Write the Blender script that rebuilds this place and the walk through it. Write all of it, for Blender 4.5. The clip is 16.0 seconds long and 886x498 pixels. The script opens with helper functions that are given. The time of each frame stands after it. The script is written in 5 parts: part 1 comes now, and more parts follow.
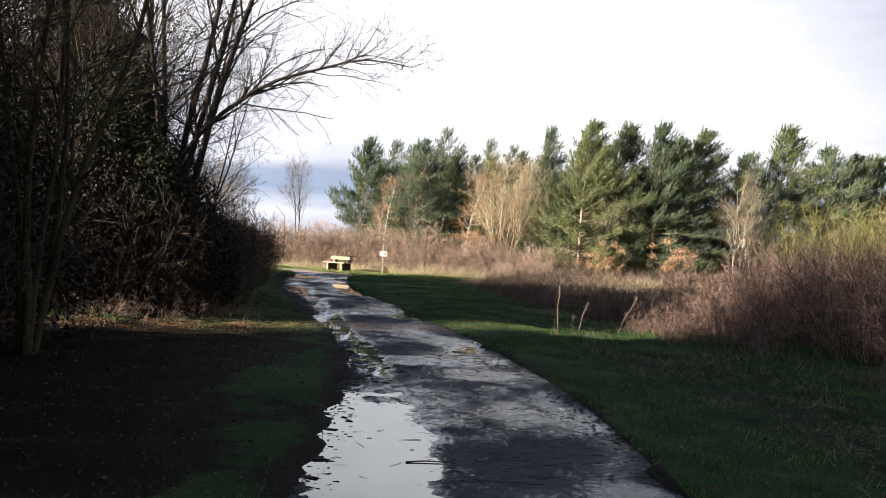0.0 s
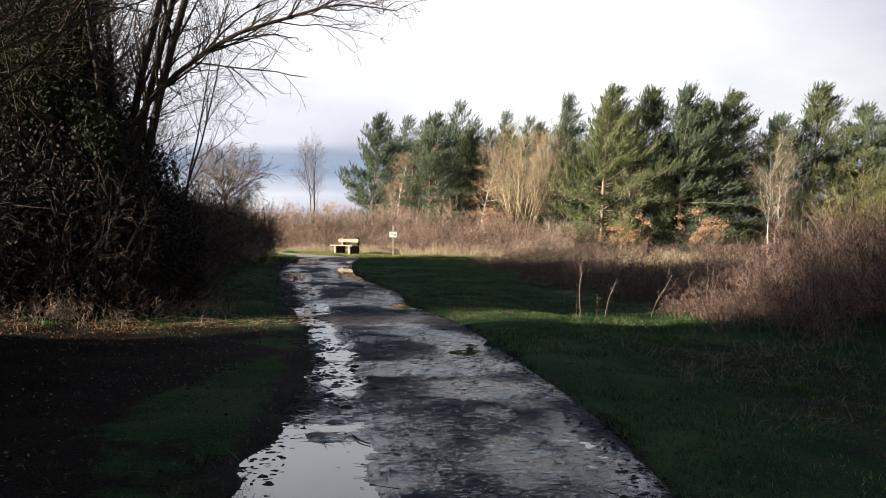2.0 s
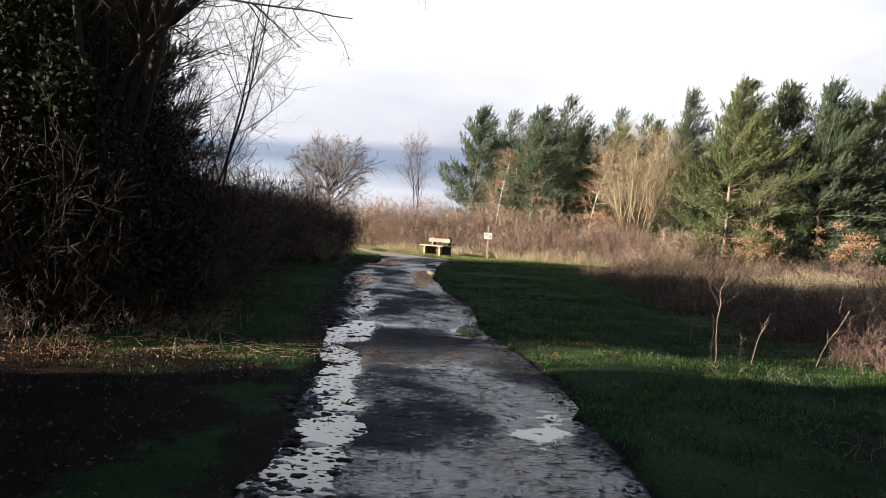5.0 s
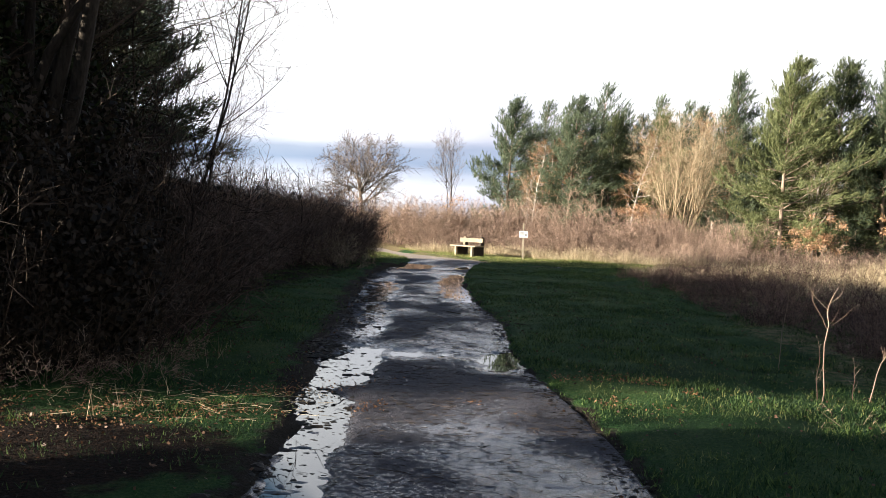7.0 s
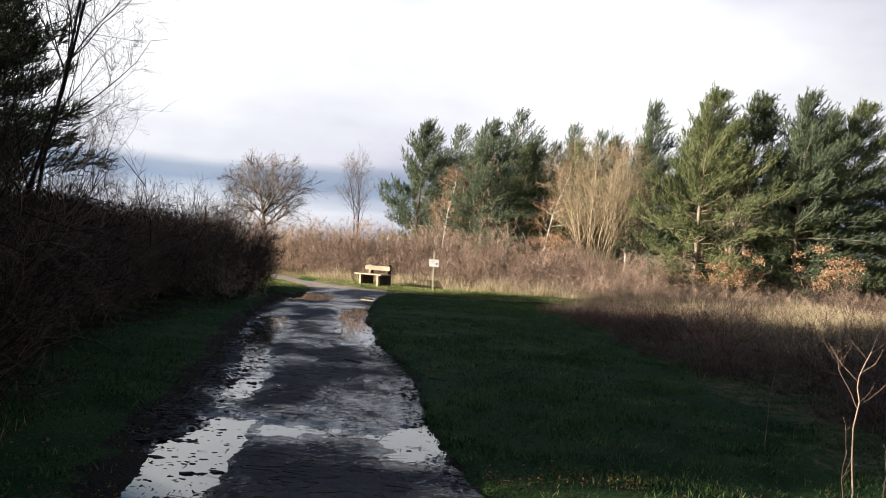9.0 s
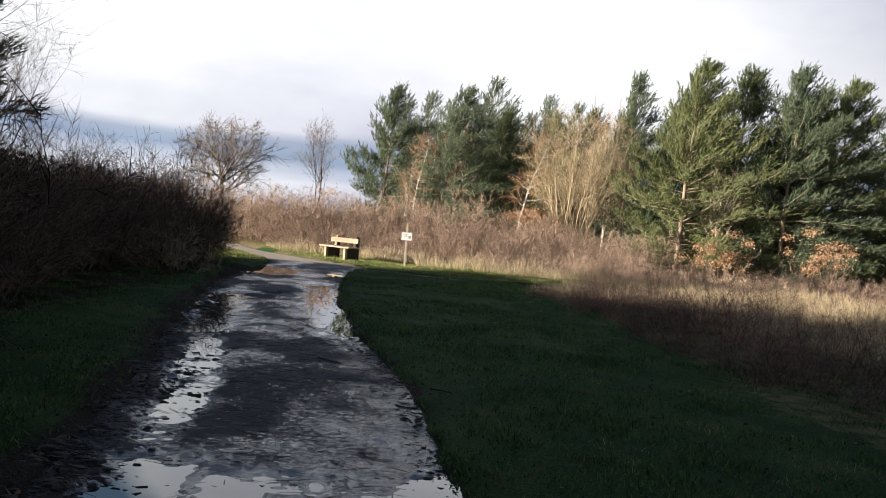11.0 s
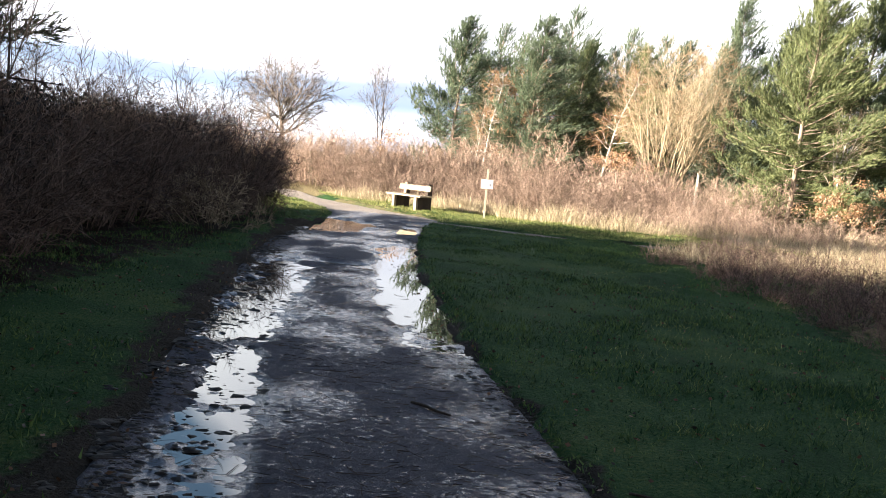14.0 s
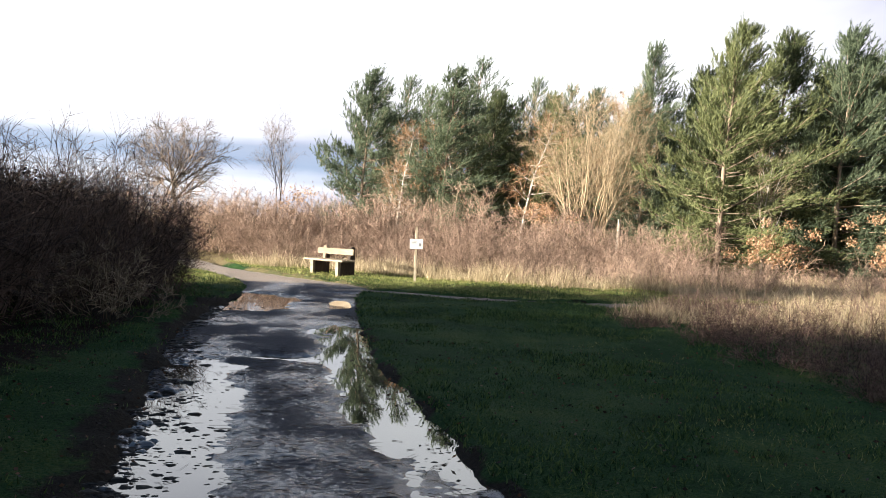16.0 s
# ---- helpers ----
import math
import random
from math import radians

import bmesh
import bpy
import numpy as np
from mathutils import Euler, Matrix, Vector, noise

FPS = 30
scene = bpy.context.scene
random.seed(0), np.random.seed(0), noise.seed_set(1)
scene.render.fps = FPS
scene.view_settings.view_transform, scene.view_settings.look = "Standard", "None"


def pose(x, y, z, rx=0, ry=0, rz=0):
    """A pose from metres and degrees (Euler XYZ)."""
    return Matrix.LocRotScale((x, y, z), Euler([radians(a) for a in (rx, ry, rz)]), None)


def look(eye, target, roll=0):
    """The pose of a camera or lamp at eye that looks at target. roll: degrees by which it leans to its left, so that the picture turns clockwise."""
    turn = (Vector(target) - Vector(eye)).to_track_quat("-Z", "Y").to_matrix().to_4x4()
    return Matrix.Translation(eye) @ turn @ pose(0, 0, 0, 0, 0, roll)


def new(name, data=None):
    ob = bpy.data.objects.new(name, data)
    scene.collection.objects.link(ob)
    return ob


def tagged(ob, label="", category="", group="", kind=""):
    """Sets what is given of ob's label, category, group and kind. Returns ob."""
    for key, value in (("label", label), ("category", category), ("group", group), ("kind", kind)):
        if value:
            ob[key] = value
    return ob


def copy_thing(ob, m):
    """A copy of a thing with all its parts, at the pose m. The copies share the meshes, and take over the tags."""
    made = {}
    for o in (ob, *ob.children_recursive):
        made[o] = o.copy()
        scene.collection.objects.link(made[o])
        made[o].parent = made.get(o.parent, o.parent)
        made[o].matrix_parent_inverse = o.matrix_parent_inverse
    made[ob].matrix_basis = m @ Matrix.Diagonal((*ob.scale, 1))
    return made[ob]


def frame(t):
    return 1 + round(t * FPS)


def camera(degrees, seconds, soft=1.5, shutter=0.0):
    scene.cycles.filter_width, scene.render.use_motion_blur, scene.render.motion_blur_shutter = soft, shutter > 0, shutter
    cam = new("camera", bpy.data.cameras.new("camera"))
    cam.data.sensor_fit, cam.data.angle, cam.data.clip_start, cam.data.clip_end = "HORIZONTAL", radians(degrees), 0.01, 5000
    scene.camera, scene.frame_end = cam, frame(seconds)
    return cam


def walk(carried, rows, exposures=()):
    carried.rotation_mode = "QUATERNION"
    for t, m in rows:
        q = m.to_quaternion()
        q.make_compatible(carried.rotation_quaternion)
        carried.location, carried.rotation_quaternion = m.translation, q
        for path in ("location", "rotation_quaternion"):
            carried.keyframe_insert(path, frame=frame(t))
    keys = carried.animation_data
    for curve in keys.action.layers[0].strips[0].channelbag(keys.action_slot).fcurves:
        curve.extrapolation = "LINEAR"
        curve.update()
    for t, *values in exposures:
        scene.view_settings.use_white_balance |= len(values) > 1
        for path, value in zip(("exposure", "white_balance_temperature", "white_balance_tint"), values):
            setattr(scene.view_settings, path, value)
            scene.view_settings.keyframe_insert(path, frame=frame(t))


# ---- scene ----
cam = camera(55.9, 16.0, soft=0.9)
PATH = [
    (0, (-0.373, -8.388, 1.505), (-0.233, -6.393, 1.498), 2.7),
    (0.5, (-0.257, -7.701, 1.507), (-0.069, -5.711, 1.447), 0.2),
    (1, (-0.048, -7.174, 1.536), (0.011, -5.176, 1.486), 1.8),
    (1.5, (0.058, -6.599, 1.52), (0.219, -4.607, 1.444), 1.3),
    (2, (0.179, -5.964, 1.468), (0.268, -3.967, 1.41), 0.7),
    (2.5, (0.272, -5.464, 1.442), (0.385, -3.469, 1.365), 2.3),
    (3, (0.444, -4.614, 1.432), (0.507, -2.616, 1.389), 1.5),
    (3.5, (0.476, -4.008, 1.499), (0.499, -2.009, 1.434), 3.5),
    (4, (0.561, -3.318, 1.518), (0.476, -1.321, 1.446), 0.8),
    (4.5, (0.607, -2.711, 1.509), (0.422, -0.72, 1.484), 2.1),
    (4.7, (0.617, -2.49, 1.464), (0.455, -0.498, 1.422), 3.4),
    (6.8, (0.589, -0.002, 1.525), (0.363, 1.982, 1.426), 0.5),
    (7, (0.585, 0.248, 1.538), (0.333, 2.231, 1.463), 1.8),
    (7.5, (0.497, 0.877, 1.537), (0.259, 2.861, 1.452), 1.2),
    (8, (0.448, 1.529, 1.584), (0.121, 3.502, 1.605), 0.5),
    (8.5, (0.394, 2.102, 1.555), (0.183, 4.091, 1.522), 1.8),
    (9, (0.373, 2.725, 1.557), (0.34, 4.724, 1.554), 3.1),
    (9.5, (0.331, 3.347, 1.578), (0.29, 5.347, 1.589), 3.6),
    (9.7, (0.241, 3.571, 1.562), (0.21, 5.571, 1.532), 4.2),
    (11.8, (-0.184, 6.076, 1.495), (-0.093, 8.072, 1.403), 4.3),
    (12, (-0.203, 6.307, 1.524), (-0.129, 8.299, 1.364), 3.8),
    (12.5, (-0.345, 6.9, 1.509), (-0.377, 8.893, 1.346), 4.3),
    (13, (-0.563, 7.483, 1.464), (-0.611, 9.476, 1.3), 4.4),
    (13.5, (-0.663, 8.059, 1.511), (-0.673, 10.046, 1.287), 2.1),
    (14, (-0.775, 8.689, 1.526), (-0.836, 10.677, 1.318), 5.1),
    (14.5, (-0.937, 9.273, 1.545), (-0.909, 11.263, 1.351), 5.2),
    (15, (-1.152, 9.902, 1.534), (-1.151, 11.896, 1.377), 3.3),
    (15.5, (-1.379, 10.354, 1.52), (-1.235, 12.348, 1.455), 4.1),
    (16, (-1.563, 10.873, 1.555), (-1.394, 12.865, 1.494), 2.5),
]
# the phone's automatic exposure drifts along the walk
EXPOSURE = [(0, 1.63), (0.5, 1.78), (1.5, 1.76), (2.0, 1.36), (2.5, 1.78), (3.0, 1.83), (3.5, 2.0), (4.0, 1.73), (4.5, 1.27), (7.0, 1.73), (7.5, 1.78), (8.0, 1.23), (8.5, 1.28), (9.0, 1.27), (9.5, 1.23), (12.0, 1.45), (12.5, 2.13), (13.0, 1.78), (13.5, 2.9), (14.0, 2.33), (14.5, 2.1), (15.0, 2.13), (15.5, 1.38), (16, 1.78)]
walk(cam, [(t, look(eye, target, roll)) for t, eye, target, roll in PATH], EXPOSURE)

# ---- light ----
SUN_AZ = math.atan2(-0.37, -0.93)
SUN_EL = radians(11.3)
sun_from = Vector((math.cos(SUN_AZ) * math.cos(SUN_EL), math.sin(SUN_AZ) * math.cos(SUN_EL), math.sin(SUN_EL)))
sun = new("sun", bpy.data.lights.new("sun", "SUN"))
sun.data.energy, sun.data.angle, sun.data.color = 5.0, radians(0.6), (1.0, 0.90, 0.74)
sun.matrix_world = look(sun_from * 60, (0, 0, 0))

world = bpy.data.worlds.new("world")
scene.world = world
world.use_nodes = True


def sky():
    """Broken winter cloud: bright white low down with one grey-blue band, open blue sky higher up."""
    nt = world.node_tree
    n, link = nt.nodes, nt.links.new
    n.clear()
    out, bg = n.new("ShaderNodeOutputWorld"), n.new("ShaderNodeBackground")
    blue = n.new("ShaderNodeTexSky")
    blue.sky_type, blue.sun_disc = "NISHITA", False
    blue.sun_elevation, blue.sun_rotation = SUN_EL, math.pi / 2 - SUN_AZ
    dim = n.new("ShaderNodeMix")
    dim.data_type, dim.blend_type = "RGBA", "MULTIPLY"
    dim.inputs[0].default_value = 1
    dim.inputs[7].default_value = (0.18, 0.20, 0.22, 1)
    link(blue.outputs[0], dim.inputs[6])
    tc, sep = n.new("ShaderNodeTexCoord"), n.new("ShaderNodeSeparateXYZ")
    link(tc.outputs["Generated"], sep.inputs[0])
    mp = n.new("ShaderNodeMapping")
    mp.inputs["Scale"].default_value = (2.2, 2.2, 14)
    link(tc.outputs["Generated"], mp.inputs[0])
    wob = n.new("ShaderNodeTexNoise")
    wob.inputs["Scale"].default_value, wob.inputs["Detail"].default_value = 1.6, 7
    link(mp.outputs[0], wob.inputs["Vector"])
    add = n.new("ShaderNodeMath")
    add.operation = "MULTIPLY_ADD"
    add.inputs[1].default_value = 0.05
    link(wob.outputs["Fac"], add.inputs[0])
    link(sep.outputs["Z"], add.inputs[2])
    ramp = n.new("ShaderNodeValToRGB")
    link(add.outputs[0], ramp.inputs[0])
    el = ramp.color_ramp.elements
    stops = [(0.0, (1.0, 1.03, 1.06)), (0.06, (1.45, 1.48, 1.50)), (0.075, (0.98, 1.08, 1.20)), (0.088, (0.58, 0.73, 0.93)), (0.106, (0.70, 0.82, 0.98)),
             (0.122, (1.42, 1.44, 1.47)), (0.30, (1.62, 1.64, 1.66)), (0.46, (1.15, 1.19, 1.25)), (0.62, (0.46, 0.53, 0.66)), (1.0, (0.27, 0.33, 0.45))]
    el[0].position, el[0].color = stops[0][0], (*stops[0][1], 1)
    el[1].position, el[1].color = stops[-1][0], (*stops[-1][1], 1)
    for p, c in stops[1:-1]:
        e = el.new(p)
        e.color = (*c, 1)
    cl = n.new("ShaderNodeTexNoise")
    cl.inputs["Scale"].default_value, cl.inputs["Detail"].default_value = 1.5, 6
    mp2 = n.new("ShaderNodeMapping")
    mp2.inputs["Scale"].default_value = (1, 1, 2.6)
    mp2.inputs["Location"].default_value = (0.35, 0.2, 0.0)
    link(tc.outputs["Generated"], mp2.inputs[0])
    link(mp2.outputs[0], cl.inputs["Vector"])
    # soft grey modelling inside the cloud
    grey = n.new("ShaderNodeMapRange")
    grey.inputs[1].default_value, grey.inputs[2].default_value = 0.36, 0.62
    grey.inputs[3].default_value, grey.inputs[4].default_value = 0.54, 1.0
    link(cl.outputs["Fac"], grey.inputs[0])
    shade = n.new("ShaderNodeMix")
    shade.data_type, shade.blend_type = "RGBA", "MULTIPLY"
    shade.inputs[0].default_value = 1
    tint = n.new("ShaderNodeCombineColor")
    link(grey.outputs[0], tint.inputs[0])
    link(grey.outputs[0], tint.inputs[1])
    soft = n.new("ShaderNodeMath")
    soft.operation = "POWER"
    soft.inputs[1].default_value = 0.7
    link(grey.outputs[0], soft.inputs[0])
    link(soft.outputs[0], tint.inputs[2])
    link(ramp.outputs[0], shade.inputs[6])
    link(tint.outputs[0], shade.inputs[7])
    # cover thins out with height
    thin = n.new("ShaderNodeMapRange")
    thin.inputs[1].default_value, thin.inputs[2].default_value = 0.22, 0.72
    thin.inputs[3].default_value, thin.inputs[4].default_value = 0.42, -0.22
    link(sep.outputs["Z"], thin.inputs[0])
    plus = n.new("ShaderNodeMath")
    link(thin.outputs[0], plus.inputs[0])
    link(cl.outputs["Fac"], plus.inputs[1])
    cover = n.new("ShaderNodeMapRange")
    cover.inputs[1].default_value, cover.inputs[2].default_value = 0.50, 0.66
    # the cloud breaks up to blue over the hedge
    dot, open_sky, gap = n.new("ShaderNodeVectorMath"), n.new("ShaderNodeMapRange"), n.new("ShaderNodeMath")
    dot.operation, gap.operation = "DOT_PRODUCT", "SUBTRACT"
    dot.inputs[1].default_value = Vector((-0.42, 0.84, 0.36)).normalized()
    link(tc.outputs["Generated"], dot.inputs[0])
    open_sky.inputs[1].default_value, open_sky.inputs[2].default_value = 0.976, 0.993
    open_sky.inputs[4].default_value = 0.46
    link(dot.outputs["Value"], open_sky.inputs[0])
    link(plus.outputs[0], gap.inputs[0])
    link(open_sky.outputs[0], gap.inputs[1])
    link(gap.outputs[0], cover.inputs[0])
    mix = n.new("ShaderNodeMix")
    mix.data_type = "RGBA"
    link(cover.outputs[0], mix.inputs[0])
    link(dim.outputs[2], mix.inputs[6])
    link(shade.outputs[2], mix.inputs[7])
    # heavier, darker cloud away from the sun, to the east and behind
    away, heavy, last = n.new("ShaderNodeVectorMath"), n.new("ShaderNodeMapRange"), n.new("ShaderNodeMix")
    away.operation, last.data_type, last.blend_type = "DOT_PRODUCT", "RGBA", "MULTIPLY"
    away.inputs[1].default_value = (0.75, -0.66, 0.0)
    link(tc.outputs["Generated"], away.inputs[0])
    heavy.inputs[1].default_value, heavy.inputs[2].default_value = -0.45, 0.30
    heavy.inputs[3].default_value, heavy.inputs[4].default_value = 1.0, 0.50
    link(away.outputs["Value"], heavy.inputs[0])
    last.inputs[0].default_value = 1
    link(mix.outputs[2], last.inputs[6])
    link(heavy.outputs[0], last.inputs[7])
    link(last.outputs[2], bg.inputs[0])
    bg.inputs[1].default_value = 0.31
    link(bg.outputs[0], out.inputs[0])


sky()


# ---- materials ----
def mat(name, c1, c2, scale=3.0, rough=0.8, bump=0.3, island=0.0, fine=30.0, spec=0.3, transl=0.0, obrand=0.0, stretch=(1, 1, 1)):
    """A weathered surface: broad and fine colour variation, relief, and some variation from piece to piece."""
    m = bpy.data.materials.new(name)
    m.use_nodes = True
    n, link = m.node_tree.nodes, m.node_tree.links.new
    b, out = n["Principled BSDF"], n["Material Output"]
    tc, mp = n.new("ShaderNodeTexCoord"), n.new("ShaderNodeMapping")
    mp.inputs["Scale"].default_value = stretch
    link(tc.outputs["Object"], mp.inputs[0])
    big, small = n.new("ShaderNodeTexNoise"), n.new("ShaderNodeTexNoise")
    for t, s in ((big, scale), (small, fine)):
        t.inputs["Scale"].default_value, t.inputs["Detail"].default_value = s, 5
        link(mp.outputs[0], t.inputs["Vector"])
    mixf = n.new("ShaderNodeMix")
    mixf.inputs[0].default_value = 0.4
    link(big.outputs["Fac"], mixf.inputs[2])
    link(small.outputs["Fac"], mixf.inputs[3])
    ramp = n.new("ShaderNodeValToRGB")
    ramp.color_ramp.elements[0].position, ramp.color_ramp.elements[1].position = 0.36, 0.64
    ramp.color_ramp.elements[0].color, ramp.color_ramp.elements[1].color = (*c1, 1), (*c2, 1)
    col = ramp.outputs[0]
    geo, info = n.new("ShaderNodeNewGeometry"), n.new("ShaderNodeObjectInfo")
    fac = mixf.outputs[0]
    if island:
        mr = n.new("ShaderNodeMath")
        mr.operation = "MULTIPLY_ADD"
        mr.inputs[1].default_value, mr.inputs[2].default_value = island, -island / 2
        link(geo.outputs["Random Per Island"], mr.inputs[0])
        ad = n.new("ShaderNodeMath")
        link(fac, ad.inputs[0])
        link(mr.outputs[0], ad.inputs[1])
        fac = ad.outputs[0]
    if obrand:
        mr = n.new("ShaderNodeMath")
        mr.operation = "MULTIPLY_ADD"
        mr.inputs[1].default_value, mr.inputs[2].default_value = obrand, -obrand / 2
        link(info.outputs["Random"], mr.inputs[0])
        ad = n.new("ShaderNodeMath")
        link(fac, ad.inputs[0])
        link(mr.outputs[0], ad.inputs[1])
        fac = ad.outputs[0]
    link(fac, ramp.inputs[0])
    link(col, b.inputs["Base Color"])
    b.inputs["Roughness"].default_value = rough
    b.inputs["Specular IOR Level"].default_value = spec
    if bump:
        bp = n.new("ShaderNodeBump")
        bp.inputs["Strength"].default_value, bp.inputs["Distance"].default_value = bump, 0.02
        link(small.outputs["Fac"], bp.inputs["Height"])
        link(bp.outputs[0], b.inputs["Normal"])
    if transl:
        tr, ms = n.new("ShaderNodeBsdfTranslucent"), n.new("ShaderNodeMixShader")
        link(col, tr.inputs[0])
        ms.inputs[0].default_value = transl
        link(b.outputs[0], ms.inputs[1])
        link(tr.outputs[0], ms.inputs[2])
        link(ms.outputs[0], out.inputs[0])
    return m


def attr_node(n, name):
    a = n.new("ShaderNodeAttribute")
    a.attribute_name = name
    return a.outputs["Fac"]


def ground_mat():
    """Short winter grass, bare mud beside the path, fallen leaves darkened for the shade under the trees."""
    m = bpy.data.materials.new("ground")
    m.use_nodes = True
    n, link = m.node_tree.nodes, m.node_tree.links.new
    b = n["Principled BSDF"]
    tc = n.new("ShaderNodeTexCoord")

    def noise_tex(scale, detail=6, rough=0.6):
        t = n.new("ShaderNodeTexNoise")
        t.inputs["Scale"].default_value, t.inputs["Detail"].default_value, t.inputs["Roughness"].default_value = scale, detail, rough
        link(tc.outputs["Object"], t.inputs["Vector"])
        return t.outputs["Fac"]

    def ramp(fac, *stops):
        r = n.new("ShaderNodeValToRGB")
        e = r.color_ramp.elements
        e[0].position, e[0].color = stops[0][0], (*stops[0][1], 1)
        e[1].position, e[1].color = stops[-1][0], (*stops[-1][1], 1)
        for p, c in stops[1:-1]:
            e.new(p).color = (*c, 1)
        link(fac, r.inputs[0])
        return r.outputs[0]

    def mix(fac, a, c):
        x = n.new("ShaderNodeMix")
        x.data_type = "RGBA"
        link(fac, x.inputs[0])
        link(a, x.inputs[6])
        link(c, x.inputs[7])
        return x.outputs[2]

    def grow(attr, nz, gain):
        """An attribute with its border broken up by noise."""
        a = n.new("ShaderNodeMath")
        a.operation = "MULTIPLY_ADD"
        a.inputs[1].default_value, a.inputs[2].default_value = gain, -gain / 2
        link(nz, a.inputs[0])
        s = n.new("ShaderNodeMath")
        link(attr, s.inputs[0])
        link(a.outputs[0], s.inputs[1])
        r = n.new("ShaderNodeMapRange")
        r.inputs[1].default_value, r.inputs[2].default_value = 0.35, 0.65
        link(s.outputs[0], r.inputs[0])
        return r.outputs[0]

    n1, n2, n3, n4 = noise_tex(0.7), noise_tex(6), noise_tex(38), noise_tex(150, 3)
    blend = n.new("ShaderNodeMix")
    blend.inputs[0].default_value = 0.45
    link(n1, blend.inputs[2])
    link(n3, blend.inputs[3])
    grass = ramp(blend.outputs[0], (0.34, (0.010, 0.030, 0.009)), (0.5, (0.030, 0.082, 0.024)), (0.64, (0.092, 0.130, 0.040)))
    mud = ramp(n3, (0.3, (0.016, 0.013, 0.010)), (0.7, (0.045, 0.036, 0.027)))
    # fallen-leaf browns taken down to near black to hold the thicket's shade
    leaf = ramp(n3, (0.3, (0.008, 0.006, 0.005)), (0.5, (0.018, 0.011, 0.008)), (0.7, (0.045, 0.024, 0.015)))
    straw = ramp(n3, (0.3, (0.13, 0.10, 0.05)), (0.7, (0.34, 0.27, 0.15)))
    c = mix(grow(attr_node(n, "straw"), n2, 0.9), grass, straw)
    c = mix(grow(attr_node(n, "shade_litter"), n2, 1.0), c, leaf)
    c = mix(grow(attr_node(n, "mud"), n2, 1.1), c, mud)
    link(c, b.inputs["Base Color"])
    b.inputs["Roughness"].default_value = 0.9
    b.inputs["Specular IOR Level"].default_value = 0.12
    bp = n.new("ShaderNodeBump")
    bp.inputs["Strength"].default_value, bp.inputs["Distance"].default_value = 1.0, 0.06
    link(n3, bp.inputs["Height"])
    link(bp.outputs[0], b.inputs["Normal"])
    return m


def path_mat():
    """Trodden wet grit: dark grey-brown stone dust, with a film of water in the hollows."""
    m = bpy.data.materials.new("wet_grit")
    m.use_nodes = True
    n, link = m.node_tree.nodes, m.node_tree.links.new
    b = n["Principled BSDF"]
    tc = n.new("ShaderNodeTexCoord")

    def noise_tex(scale, detail=6):
        t = n.new("ShaderNodeTexNoise")
        t.inputs["Scale"].default_value, t.inputs["Detail"].default_value, t.inputs["Roughness"].default_value = scale, detail, 0.62
        link(tc.outputs["Object"], t.inputs["Vector"])
        return t.outputs["Fac"]

    n1, n2, n3 = noise_tex(1.3), noise_tex(20), noise_tex(110, 5)
    r = n.new("ShaderNodeValToRGB")
    e = r.color_ramp.elements
    e[0].position, e[0].color = 0.30, (0.020, 0.020, 0.027, 1)
    e[1].position, e[1].color = 0.7, (0.128, 0.124, 0.154, 1)
    f = n.new("ShaderNodeMix")
    f.inputs[0].default_value = 0.72
    link(n2, f.inputs[2])
    link(n3, f.inputs[3])
    link(f.outputs[0], r.inputs[0])
    # paler, sandier grit where the path leaves the trees, partly sunlight put into colour
    dry = n.new("ShaderNodeMix")
    dry.data_type = "RGBA"
    dry.inputs[7].default_value = (0.50, 0.41, 0.345, 1)
    k = n.new("ShaderNodeMath")
    k.operation = "MULTIPLY"
    k.inputs[1].default_value = 0.75
    link(attr_node(n, "dry"), k.inputs[0])
    link(k.outputs[0], dry.inputs[0])
    link(r.outputs[0], dry.inputs[6])
    link(dry.outputs[2], b.inputs["Base Color"])
    wet = n.new("ShaderNodeMath")
    wet.operation = "MULTIPLY_ADD"
    wet.inputs[1].default_value, wet.inputs[2].default_value = 1.4, -0.70
    link(n2, wet.inputs[0])
    s = n.new("ShaderNodeMath")
    link(attr_node(n, "wet"), s.inputs[0])
    link(wet.outputs[0], s.inputs[1])
    mr = n.new("ShaderNodeMapRange")
    mr.inputs[1].default_value, mr.inputs[2].default_value = 0.15, 0.75
    mr.inputs[3].default_value, mr.inputs[4].default_value = 0.80, 0.35
    link(s.outputs[0], mr.inputs[0])
    link(mr.outputs[0], b.inputs["Roughness"])
    b.inputs["Specular IOR Level"].default_value = 0.28
    spk, mp, add2, film = n.new("ShaderNodeTexNoise"), n.new("ShaderNodeMapping"), n.new("ShaderNodeMath"), n.new("ShaderNodeMapRange")
    mp.inputs["Scale"].default_value = (0.42, 1, 1)
    link(tc.outputs["Object"], mp.inputs[0])
    link(mp.outputs[0], spk.inputs["Vector"])
    spk.inputs["Scale"].default_value, spk.inputs["Detail"].default_value, spk.inputs["Roughness"].default_value = 46, 7, 0.72
    add2.operation = "MULTIPLY_ADD"
    add2.inputs[1].default_value = 0.34
    link(attr_node(n, "wet"), add2.inputs[0])
    link(spk.outputs["Fac"], add2.inputs[2])
    film.inputs[1].default_value, film.inputs[2].default_value = 0.60, 0.665
    link(add2.outputs[0], film.inputs[0])
    link(film.outputs[0], b.inputs["Coat Weight"])
    b.inputs["Coat Roughness"].default_value = 0.06
    b.inputs["Coat IOR"].default_value = 2.0
    smooth_n = n.new("ShaderNodeBump")
